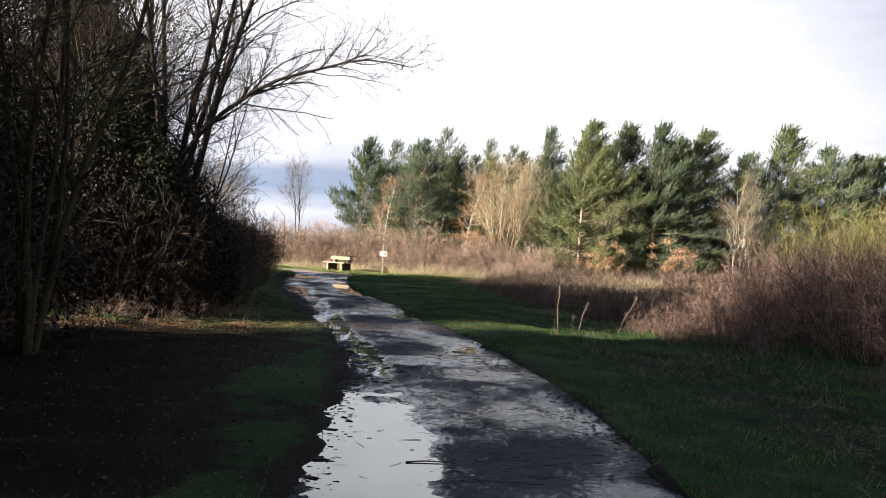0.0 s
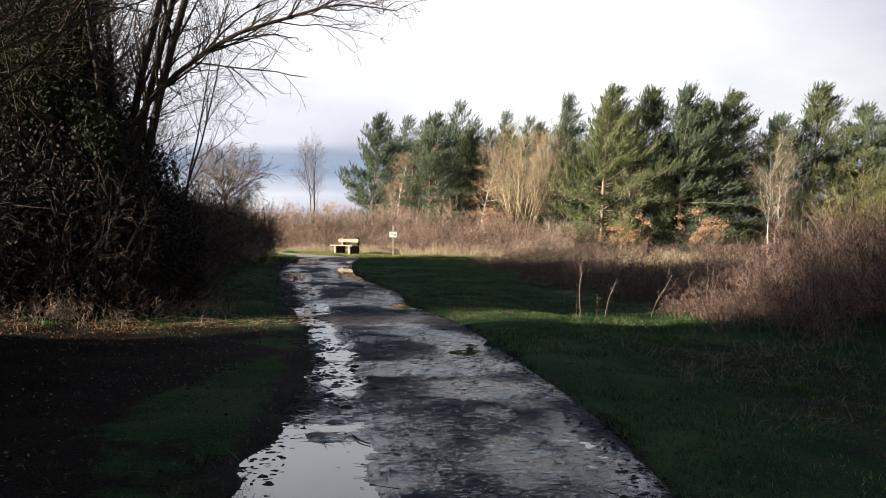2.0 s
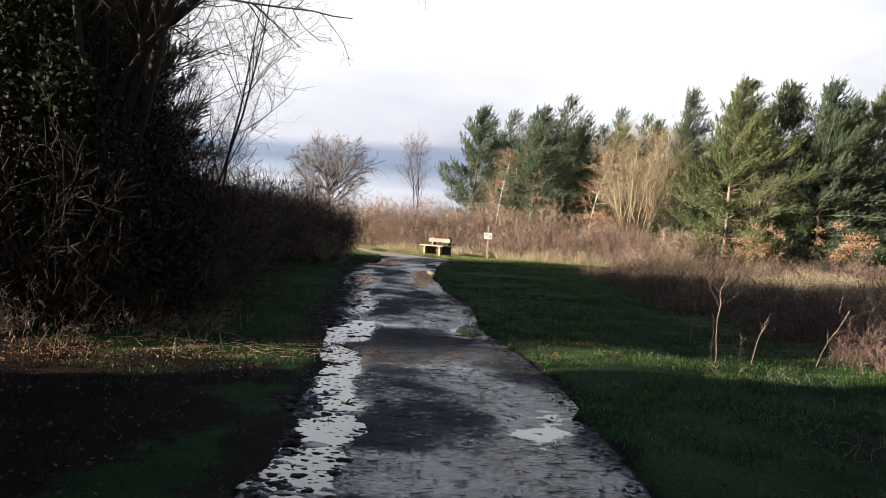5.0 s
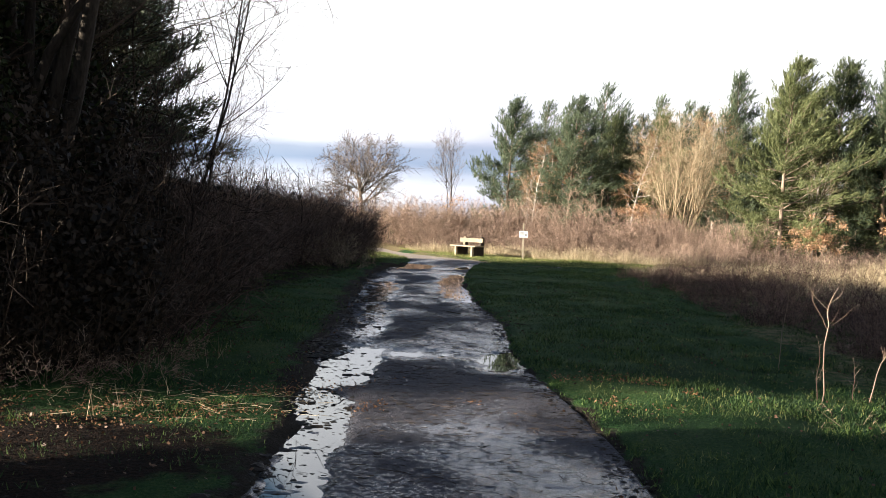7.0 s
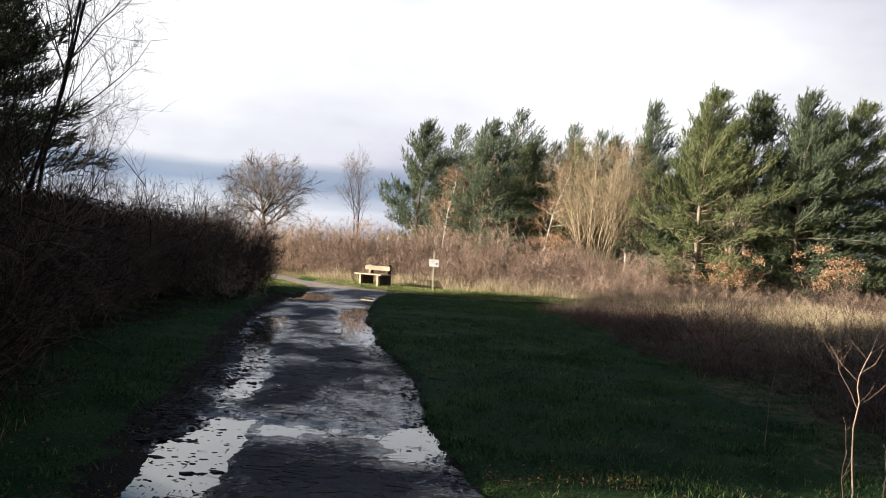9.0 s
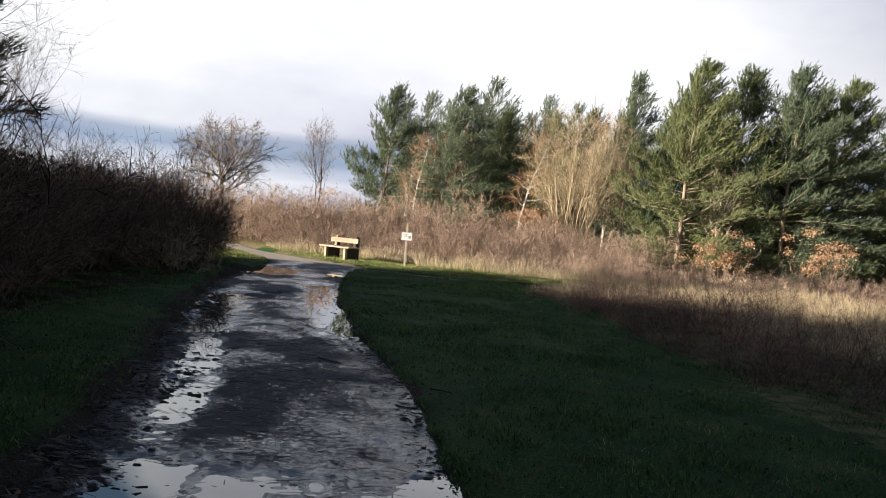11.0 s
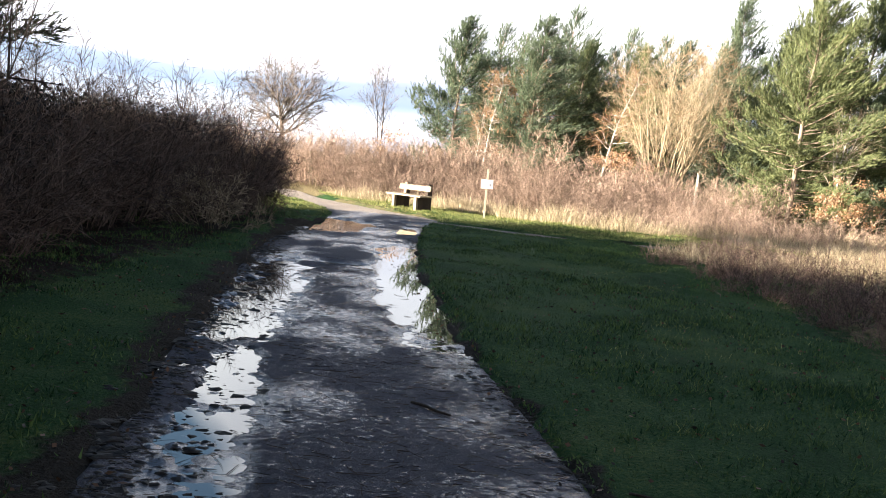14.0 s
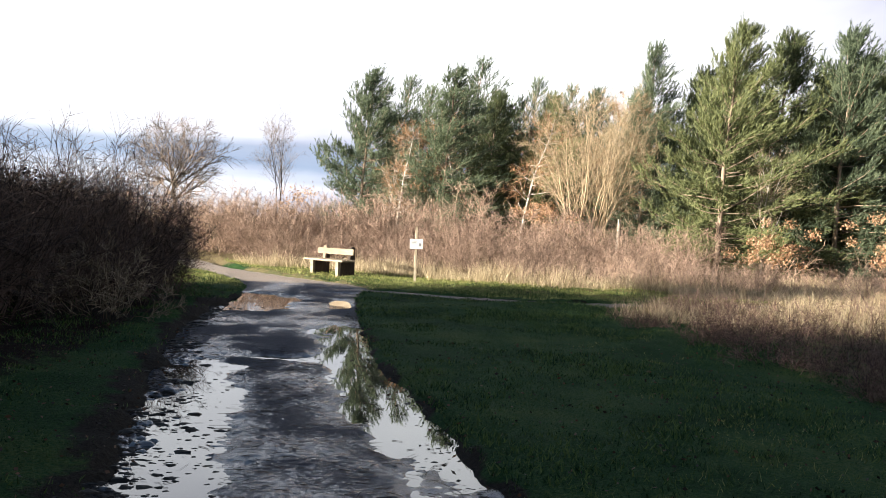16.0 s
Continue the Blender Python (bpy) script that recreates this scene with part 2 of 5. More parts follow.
    smooth_n.inputs["Strength"].default_value, smooth_n.inputs["Distance"].default_value = 0.6, 0.016
    link(spk.outputs["Fac"], smooth_n.inputs["Height"])
    link(smooth_n.outputs[0], b.inputs["Coat Normal"])
    bp = n.new("ShaderNodeBump")
    bp.inputs["Strength"].default_value, bp.inputs["Distance"].default_value = 1.0, 0.035
    link(f.outputs[0], bp.inputs["Height"])
    link(bp.outputs[0], b.inputs["Normal"])
    return m


def water_mat():
    m = bpy.data.materials.new("puddle_water")
    m.use_nodes = True
    n, link = m.node_tree.nodes, m.node_tree.links.new
    b, out = n["Principled BSDF"], n["Material Output"]
    b.inputs["Base Color"].default_value = (0.030, 0.026, 0.021, 1)
    b.inputs["Roughness"].default_value = 0.6
    b.inputs["Specular IOR Level"].default_value = 0.0
    g, ms, fr = n.new("ShaderNodeBsdfGlossy"), n.new("ShaderNodeMixShader"), n.new("ShaderNodeFresnel")
    g.inputs["Roughness"].default_value = 0.015
    g.inputs["Color"].default_value = (0.95, 0.97, 0.97, 1)
    fr.inputs["IOR"].default_value = 2.25
    tc, nz, bp = n.new("ShaderNodeTexCoord"), n.new("ShaderNodeTexNoise"), n.new("ShaderNodeBump")
    nz.inputs["Scale"].default_value, nz.inputs["Detail"].default_value = 5, 3
    link(tc.outputs["Object"], nz.inputs["Vector"])
    bp.inputs["Strength"].default_value, bp.inputs["Distance"].default_value = 0.015, 0.01
    link(nz.outputs["Fac"], bp.inputs["Height"])
    link(bp.outputs[0], g.inputs["Normal"])
    link(fr.outputs[0], ms.inputs[0])
    link(b.outputs[0], ms.inputs[1])
    link(g.outputs[0], ms.inputs[2])
    link(ms.outputs[0], out.inputs[0])
    return m


GROUND, GRIT, WATER = ground_mat(), path_mat(), water_mat()
BARK = mat("grey_brown_bark", (0.018, 0.014, 0.011), (0.075, 0.058, 0.044), 4, 0.9, 0.8, fine=40, stretch=(1, 1, 0.25))
MOSSY = mat("mossy_bark", (0.016, 0.014, 0.009), (0.085, 0.07, 0.034), 4, 0.9, 0.8, fine=40, stretch=(1, 1, 0.3))
PINEBARK = mat("pine_bark", (0.14, 0.10, 0.075), (0.42, 0.33, 0.25), 3, 0.9, 0.8, fine=25, stretch=(1, 1, 0.3))
PALEBARK = mat("pale_birch_bark", (0.20, 0.17, 0.14), (0.66, 0.62, 0.55), 3, 0.8, 0.4, fine=20, stretch=(1, 1, 2.0))
DARKTWIG = mat("dark_twig", (0.020, 0.015, 0.012), (0.078, 0.054, 0.040), 2, 0.85, 0, island=0.5)
HEDGETWIG = mat("hedge_twig", (0.042, 0.030, 0.026), (0.185, 0.130, 0.104), 1.5, 0.85, 0, island=0.6, obrand=0.2)
REDSTEM = mat("dead_bramble_stem", (0.062, 0.036, 0.031), (0.27, 0.18, 0.145), 0.8, 0.8, 0, island=0.7)
BROWNSTEM = mat("brown_scrub_stem", (0.15, 0.100, 0.078), (0.48, 0.35, 0.265), 0.35, 0.8, 0, island=0.6)
OLIVESTEM = mat("olive_willow_stem", (0.11, 0.10, 0.035), (0.36, 0.32, 0.12), 0.5, 0.8, 0, island=0.6)
GOLDSTEM = mat("golden_stem", (0.24, 0.175, 0.11), (0.50, 0.40, 0.27), 0.6, 0.8, 0, island=0.6)
PALESTEM = mat("pale_dead_stem", (0.14, 0.105, 0.07), (0.38, 0.30, 0.21), 1, 0.8, 0, island=0.6)
LARCHTWIG = mat("russet_larch_twig", (0.16, 0.085, 0.045), (0.44, 0.27, 0.155), 1, 0.8, 0, island=0.6)
GREYTWIG = mat("grey_brown_twig", (0.085, 0.066, 0.054), (0.27, 0.21, 0.17), 0.5, 0.85, 0, island=0.5)
BUSHTWIG = mat("pinkish_brown_twig", (0.14, 0.092, 0.072), (0.46, 0.33, 0.255), 0.35, 0.8, 0, island=0.6, obrand=0.3)
STRAW = mat("bleached_dry_grass", (0.28, 0.215, 0.13), (0.68, 0.56, 0.385), 0.6, 0.8, 0, island=0.6, transl=0.25)
GRASS = mat("winter_grass", (0.014, 0.048, 0.016), (0.118, 0.184, 0.053), 1.9, 0.6, 0, island=0.45, spec=0.3, transl=0.3)
NEEDLE = mat("pine_needles", (0.075, 0.096, 0.044), (0.23, 0.255, 0.115), 0.8, 0.6, 0, island=0.4, spec=0.35, transl=0.38, obrand=0.25)
BLUENEEDLE = mat("bluish_pine_needles", (0.070, 0.098, 0.060), (0.205, 0.25, 0.155), 0.8, 0.6, 0, island=0.4, spec=0.35, transl=0.38, obrand=0.2)
# bright yellow-green grass; the verge's sunlight is put into this colour
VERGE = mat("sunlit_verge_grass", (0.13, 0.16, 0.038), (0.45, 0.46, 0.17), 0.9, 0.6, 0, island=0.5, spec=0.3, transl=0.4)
# shaded copy of the pine needles, darkened in the colour itself
SHADENEEDLE = mat("shaded_pine_needles", (0.018, 0.026, 0.014), (0.075, 0.095, 0.045), 0.8, 0.55, 0, island=0.6, spec=0.35, transl=0.15)
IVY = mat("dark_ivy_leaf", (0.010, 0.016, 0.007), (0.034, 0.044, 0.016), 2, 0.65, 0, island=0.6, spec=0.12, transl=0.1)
BEECH = mat("russet_beech_leaf", (0.30, 0.165, 0.09), (0.62, 0.41, 0.26), 2, 0.6, 0, island=0.6, transl=0.3)
# near-black leaf colour that carries the shade inside hedge and thicket
SHADELEAF = mat("shade_dark_leaf", (0.010, 0.008, 0.006), (0.05, 0.034, 0.022), 1.5, 0.7, 0, island=0.6)
DEADLEAF = mat("fallen_leaf", (0.022, 0.013, 0.008), (0.14, 0.072, 0.038), 3, 0.6, 0, island=0.8, spec=0.4)
# lighter copy of the fallen leaf, with the sun lane's light in its colour
SUNLEAF = mat("sunlit_fallen_leaf", (0.09, 0.042, 0.020), (0.36, 0.19, 0.10), 3, 0.7, 0, island=0.8, transl=0.2)
MUD = mat("wet_mud", (0.010, 0.008, 0.007), (0.042, 0.034, 0.028), 8, 0.7, 0.5, island=0.4, spec=0.25)
WOODGREY = mat("weathered_bench_wood", (0.21, 0.16, 0.11), (0.46, 0.375, 0.275), 5, 0.75, 0.5, fine=60, stretch=(0.15, 1, 1))
WOODDARK = mat("dark_sleeper_wood", (0.025, 0.018, 0.014), (0.085, 0.06, 0.045), 5, 0.8, 0.6, fine=50, stretch=(1, 1, 0.2))
WHITEPAINT = mat("white_sign_board", (0.74, 0.74, 0.74), (0.86, 0.86, 0.85), 6, 0.5, 0.05)
GREYPRINT = mat("grey_print", (0.22, 0.23, 0.26), (0.36, 0.37, 0.40), 8, 0.6, 0)
POSTWOOD = mat("pale_post_wood", (0.34, 0.28, 0.20), (0.62, 0.54, 0.42), 6, 0.75, 0.4, fine=60, stretch=(1, 1, 0.15))


# ---- building ----
rng = np.random.default_rng(7)


def mesh(name, V, F, material, smooth=False, attrs=None):
    """One mesh from arrays of points and of faces with three or four corners."""
    me = bpy.data.meshes.new(name)
    V = np.asarray(V, np.float32)
    F = [np.asarray(f, np.int32) for f in (F if isinstance(F, list) else [F]) if len(f)]
    loops = np.concatenate([f.ravel() for f in F])
    sizes = np.concatenate([np.full(len(f), f.shape[1], np.int32) for f in F])
    me.vertices.add(len(V))
    me.vertices.foreach_set("co", V.ravel())
    me.loops.add(len(loops))
    me.loops.foreach_set("vertex_index", loops)
    me.polygons.add(len(sizes))
    me.polygons.foreach_set("loop_start", np.r_[0, np.cumsum(sizes)[:-1]].astype(np.int32))
    me.polygons.foreach_set("use_smooth", np.full(len(sizes), smooth))
    me.update(calc_edges=True)
    me.validate()
    for key, values in (attrs or {}).items():
        a = me.attributes.new(key, "FLOAT", "POINT")
        a.data.foreach_set("value", np.asarray(values, np.float32))
    me.materials.append(material)
    return me


def thing(name, V, F, material, label, category, group="", kind="", smooth=False, attrs=None, at=(0, 0, 0)):
    ob = new(name, mesh(name, V, F, material, smooth, attrs))
    ob.location = at
    return tagged(ob, label, category, group, kind)


def part(name, V, F, material, parent, label="", smooth=False):
    ob = new(name, mesh(name, V, F, material, smooth))
    ob.parent = parent
    return tagged(ob, label)


def empty(name, label, category, group=""):
    return tagged(new(name), label, category, group)


def joined(*pieces):
    V, F, k = [], [], 0
    for v, f in pieces:
        V.append(v)
        F += [g + k for g in (f if isinstance(f, list) else [f])]
        k += len(v)
    return np.concatenate(V), F


def unit(a):
    return a / np.maximum(np.linalg.norm(a, axis=-1, keepdims=True), 1e-9)


def tubes(P, R, sides=4):
    """Tapered tubes along the paths P (n, k, 3) with radii R (n, k); two sides make a blade."""
    n, k, _ = P.shape
    T = unit(np.gradient(P, axis=1))
    ref = unit(rng.normal(size=(n, 1, 3)) + np.array([0.01, 0.02, 0]))
    U = unit(np.cross(T, ref))
    W = np.cross(T, U)
    a = np.arange(sides) * 2 * np.pi / sides
    ring = P[:, :, None] + R[:, :, None, None] * (np.cos(a)[None, None, :, None] * U[:, :, None] + np.sin(a)[None, None, :, None] * W[:, :, None])
    base = (np.arange(n) * k * sides)[:, None, None] + (np.arange(k - 1) * sides)[None, :, None]
    s = np.arange(sides if sides > 2 else 1)[None, None, :]
    t = (s + 1) % sides
    F = np.stack([base + s, base + t, base + sides + t, base + sides + s], -1).reshape(-1, 4)
    return ring.reshape(-1, 3), F


def limbs(r, start, way, length, radius, k=6, wob=0.12, lift=0.0, tip=0.25):
    """Wandering branches: points (n, k, 3) and radii."""
    P = np.zeros((len(start), k, 3))
    P[:, 0], d = start, unit(way)
    for i in range(1, k):
        P[:, i] = P[:, i - 1] + d * (length / (k - 1))[:, None]
        d = unit(d + r.normal(0, wob, d.shape) + np.array([0, 0, lift]))
    return P, radius[:, None] * np.linspace(1, tip, k)[None]


def sprout(r, P, R, L, n, lo=0.25, hi=1.0, angle=(35, 65), ratio=(0.35, 0.6), thick=0.55, up=0.0):
    """Starts of n side branches on each branch."""
    m, k, _ = P.shape
    u = (r.random((m, n)) * (hi - lo) + lo) * (k - 1)
    i = np.minimum(u.astype(int), k - 2)
    f = (u - i)[..., None]
    rows = np.arange(m)[:, None]
    at = P[rows, i] * (1 - f) + P[rows, i + 1] * f
    tan = unit(P[rows, i + 1] - P[rows, i])
    perp = unit(np.cross(tan, r.normal(size=tan.shape)))
    a = np.radians(r.uniform(*angle, (m, n)))[..., None]
    way = np.cos(a) * tan + np.sin(a) * perp + np.array([0, 0, up])
    length = (L[:, None] * r.uniform(*ratio, (m, n)) * (1.15 - 0.5 * u / (k - 1))).ravel()
    rad = (R[rows, i] * thick).ravel()
    return at.reshape(-1, 3), way.reshape(-1, 3), length, rad


def blades(at, way, length, width, droop=0.0, r=None, thin=False):
    """Small leaves: diamonds of two triangles with a bent middle."""
    r = r or rng
    way = unit(way)
    side = unit(np.cross(way, r.normal(size=way.shape))) * np.asarray(width).reshape(-1, 1) / 2
    L = np.asarray(length).reshape(-1, 1)
    if thin:
        V = np.stack([at + side, at + way * L, at - side], 1).reshape(-1, 3)
        return V, np.arange(len(at) * 3).reshape(-1, 3)
    mid = at + way * L * 0.5
    tip = at + way * L + np.array([0, 0, -1]) * L * droop
    V = np.stack([at, mid + side, tip, mid - side], 1).reshape(-1, 3)
    i = (np.arange(len(at)) * 4)[:, None]
    return V, np.concatenate([i + np.array([0, 1, 2]), i + np.array([0, 2, 3])])


def box(x0, x1, y0, y1, z0, z1, bevel=0.012):
    bm = bmesh.new()
    bmesh.ops.create_cube(bm, size=1)
    for v in bm.verts:
        v.co = Vector(((x0 + x1) / 2 + v.co.x * (x1 - x0), (y0 + y1) / 2 + v.co.y * (y1 - y0), (z0 + z1) / 2 + v.co.z * (z1 - z0)))
    bmesh.ops.bevel(bm, geom=bm.edges[:], offset=bevel, segments=2, affect="EDGES", profile=0.6)
    bmesh.ops.triangulate(bm, faces=bm.faces[:])
    V = np.array([v.co[:] for v in bm.verts])
    bm.verts.index_update()
    F = np.array([[v.index for v in f.verts] for f in bm.faces])
    bm.free()
    return V, F


def vnoise(x, y, size, seed):
    """Smooth lattice noise, -1 to 1."""
    g = np.random.default_rng(seed).uniform(-1, 1, (256, 256))
    u, v = np.asarray(x) / size, np.asarray(y) / size
    i, j = np.floor(u).astype(int), np.floor(v).astype(int)
    f, h = u - i, v - j
    f, h = f * f * (3 - 2 * f), h * h * (3 - 2 * h)
    q = lambda a, b: g[a % 256, b % 256]  # noqa: E731
    return (q(i, j) * (1 - f) + q(i + 1, j) * f) * (1 - h) + (q(i, j + 1) * (1 - f) + q(i + 1, j + 1) * f) * h


def fbm(x, y, size, seed, octaves=4):
    return sum(vnoise(x, y, size / 2**o, seed + o) * 0.55**o for o in range(octaves))


def smooth(a, lo, hi):
    t = np.clip((a - lo) / (hi - lo), 0, 1)
    return t * t * (3 - 2 * t)


# ---- plan of the path ----
EDGES = [(-16, -1.0, 1.5), (-5.5, -0.9, 1.6), (-3.3, -0.86, 1.62), (0, -0.78, 1.68), (2.2, -0.74, 1.52), (4.5, -1.0, 1.28), (6.5, -1.3, 1.0), (9.5, -1.98, 0.28), (12.6, -2.45, -0.1),
         (15.6, -3.05, -0.72), (18, -3.45, -1.08), (21, -3.9, -1.5), (24, -4.22, -1.75), (28, -4.2, -1.88)]
left_line = [(l, y) for y, l, _ in EDGES] + [(-4.45, 30.4), (-5.7, 33.2), (-7.4, 37.2), (-9.6, 41), (-13.5, 46), (-20, 52)]
right_line = [(q, y) for y, _, q in EDGES] + [(-1.75, 30.6), (-3.7, 33.1), (-5.9, 36.2), (-7.6, 39.8), (-12.0, 45), (-19, 51)]


def resample(line, n):
    p = np.array(line, float)
    q = np.linspace(0, len(p) - 1, n)
    i = np.clip(q.astype(int), 0, len(p) - 2)
    t = (q - i)[:, None]
    a, b, c, d = p[np.maximum(i - 1, 0)], p[i], p[i + 1], p[np.minimum(i + 2, len(p) - 1)]
    return 0.5 * (2 * b + (c - a) * t + (2 * a - 5 * b + 4 * c - d) * t**2 + (3 * b - a - 3 * c + d) * t**3)


L_SIDE, R_SIDE = resample(left_line, 1800), resample(right_line, 1800)
TRACK = resample([(-2.4, 30.0), (-0.6, 29.1), (1.4, 28.3), (3.4, 28.2), (6.5, 28.8), (11, 30.5)], 80)
MID, HALF = (L_SIDE + R_SIDE)[::4] / 2, np.linalg.norm(L_SIDE - R_SIDE, axis=1)[::4] / 2


def off_path(x, y):
    """Metres outside the path (negative on it) and outside the side track."""
    x, y = np.ravel(x), np.ravel(y)
    d = np.full(len(x), 50.0)
    for a in range(0, len(x), 20000):
        s = slice(a, a + 20000)
        near = np.abs(x[s] + 2) < 30
        p = np.stack([x[s], y[s]], -1)[near]
        if len(p):
            e = np.min(np.hypot(p[:, None, 0] - MID[None, :, 0], p[:, None, 1] - MID[None, :, 1]) - HALF[None], 1)
            g = np.min(np.hypot(p[:, None, 0] - TRACK[None, :, 0], p[:, None, 1] - TRACK[None, :, 1]) - 0.36, 1)
            w = d[s]
            w[near] = np.minimum(e, g)
            d[s] = w
    return d


def lie(x, y):
    """Height of the open ground: it falls away gently to the right of the path and is uneven."""
    x, y = np.asarray(x, float), np.asarray(y, float)
    slope = -0.16 * smooth(x, 1.3, 4.2) * (1 - smooth(y, 14, 24)) + 0.10 * smooth(-x, 2.8, 6.0) * (1 - smooth(y, 24, 32))
    return slope + 0.028 * fbm(x, y, 1.1, 3, 3) + 0.042 * vnoise(x, y, 0.42, 6) * smooth(np.abs(x), 1.5, 3) + 0.05 * vnoise(x, y, 4.0, 9) * smooth(np.abs(x), 2, 6)


# hollows that hold water: (x, y, reach across, reach along, depth, lean)
HOLLOWS = [(-0.42, -1.75, 0.50, 2.15, 0.075, 0.02), (-1.05, 6.1, 0.24, 1.9, 0.046, -0.17), (-1.47, 8.5, 0.33, 1.8, 0.085, -0.05), (-2.08, 13.0, 0.26, 2.6, 0.048, -0.16),
           (-2.95, 17.8, 0.46, 2.9, 0.056, -0.14), (-1.49, 19.4, 0.46, 3.7, 0.085, -0.155), (-3.72, 26.8, 0.76, 1.7, 0.09, 0.0),
           (-2.15, 26.6, 0.24, 1.0, 0.050, 0.0), (1.38, -0.35, 0.20, 1.2, 0.030, 0.0), (0.20, 2.5, 0.75, 0.25, 0.022, 0.0), (0.85, 4.2, 0.30, 1.3, 0.024, -0.12),
           (-0.55, 2.9, 0.26, 1.9, 0.046, -0.1), (0.10, 9.5, 0.32, 0.75, 0.046, 0.0), (-0.75, 9.7, 0.8, 0.32, 0.033, 0.0), (-2.2, 20.4, 0.9, 0.22, 0.042, 0.0), (-2.3, 29.0, 0.40, 0.2, 0.044, 0.0)]
LEVEL = -0.055


def hollow(x, y, h):
    cx, cy, a, b, depth, lean = h
    v = (y - cy) / b
    u = (x - cx - lean * (y - cy)) / a
    q = np.sqrt(u * u + v * v) + 0.27 * fbm(x, y, 0.42, 31, 5)
    return depth * (1 - smooth(q, 0.55, 1.35))


def path_height(x, y, d):
    z = -0.022 - 0.010 * smooth(d, -0.5, 0.0) + 0.009 * fbm(x, y, 0.55, 12, 3) + 0.004 * fbm(x * 0.7, y, 0.20, 15, 3) + 0.0045 * vnoise(x * 0.7, y, 0.085, 17) + 0.005 * vnoise(x * 0.6, y, 0.042, 18) + 0.012 * vnoise(x, y, 1.3, 19)
    deep = np.zeros_like(z)
    for h in HOLLOWS:
        deep = np.maximum(deep, hollow(x, y, h))
    clod = smooth(vnoise(x * 0.6, y, 0.055, 91) + 0.7 * vnoise(x * 0.6, y, 0.13, 92) + 0.5 * vnoise(x, y, 0.6, 93), 0.30, 1.0)
    margin = smooth(y, 0.6, 1.6) * (1 - smooth(y, 21, 24)) * (0.35 + 0.65 * smooth(d, -0.55, -0.1)) * (1 - smooth(x + 0.16 * y, -0.1, 0.5)) * (1 - 0.85 * np.exp(-(((y - 8.3) / 1.6) ** 2)))
    return z - deep + 0.034 * clod * smooth(deep, 0.008, 0.025) * margin, deep



# ---- ground ----
def spread(lo, hi, step, far, n):
    core = np.arange(lo, hi + 1e-6, step)
    g = np.geomspace(step * 2, far, n)
    return np.r_[(lo - g)[::-1], core, hi + g]


gx, gy = spread(-6.5, 6.5, 0.11, 900, 46), spread(-9, 36, 0.13, 900, 46)
X, Y = np.meshgrid(gx, gy)
x, y = X.ravel(), Y.ravel()
d = off_path(x, y)
z = lie(x, y) - 0.17 * (1 - smooth(d + 0.07 * fbm(x, y, 0.32, 41, 3), -0.20, 0.10))
nx, ny = len(gx), len(gy)
i = (np.arange(ny - 1)[:, None] * nx + np.arange(nx - 1)[None]).ravel()
# leaf-covered ground, widened towards the path to darken the shaded left side
shade_litter = smooth(-x + 0.5 * fbm(x, y, 0.9, 48, 3), 0.85, 2.1) * (1 - smooth(y, 5.0, 7.0)) * (y > -40) + smooth(-x, 4.0, 5.2) * (1 - smooth(y, 25, 29)) * (y > 5) * 0.8
# the last term pales the ground of the sunlit verge
straw = smooth(x - 3.2 - 0.4 * vnoise(x, y, 2, 5), -0.4, 1.2) * smooth(y, 6, 12) * 0.55 + smooth(y - 34.5 + 0.45 * x, -0.5, 1.2) * (y < 60) + 0.52 * smooth(y, 29.0, 30.5) * (y < 36)
# the last term darkens the near grass on the right
mud = (1 - smooth(d + 0.12 * fbm(x, y, 0.5, 43, 3), -0.04, np.where(x < -0.16 * np.maximum(y, 0), 0.50, 0.12))) * (1 - 0.85 * smooth(y, 26, 31)) + 0.55 * smooth(x, 2.2, 4) * (1 - smooth(x, 5, 7)) * (1 - smooth(y, 5, 8)) * (y > -6)
ground = thing("ground", np.stack([x, y, z], 1), np.stack([i, i + 1, i + nx + 1, i + nx], 1), GROUND, "short wet winter grass with mud and shade-darkened fallen leaves", "ground", kind="structure", smooth=True,
               attrs={"shade_litter": np.clip(shade_litter, 0, 1), "straw": np.clip(straw, 0, 1), "mud": np.clip(mud, 0, 1)})

# ---- path ----
cross = np.linspace(-0.10, 1.10, 100)
LP, RP = resample(left_line, 2700), resample(right_line, 2700)
PX = LP[:, None] * (1 - cross)[None, :, None] + RP[:, None] * cross[None, :, None]
x, y = PX[..., 0].ravel(), PX[..., 1].ravel()
wide = np.repeat(np.linalg.norm(RP - LP, axis=1), len(cross))
s = np.tile(cross, len(LP))
d = np.maximum(-s, s - 1) * wide
z, deep = path_height(x, y, d)
z -= 0.12 * smooth(d, 0.0, 0.16)
k = len(cross)
i = (np.arange(len(LP) - 1)[:, None] * k + np.arange(k - 1)[None]).ravel()
wet = np.clip(deep / 0.045, 0, 1) * 0.8 + 0.15 + 0.40 * vnoise(x, 0.8 * y, 0.9, 77) + 0.25 * vnoise(x, y, 0.3, 78) - 0.5 * smooth(y, 30.5, 32.5)
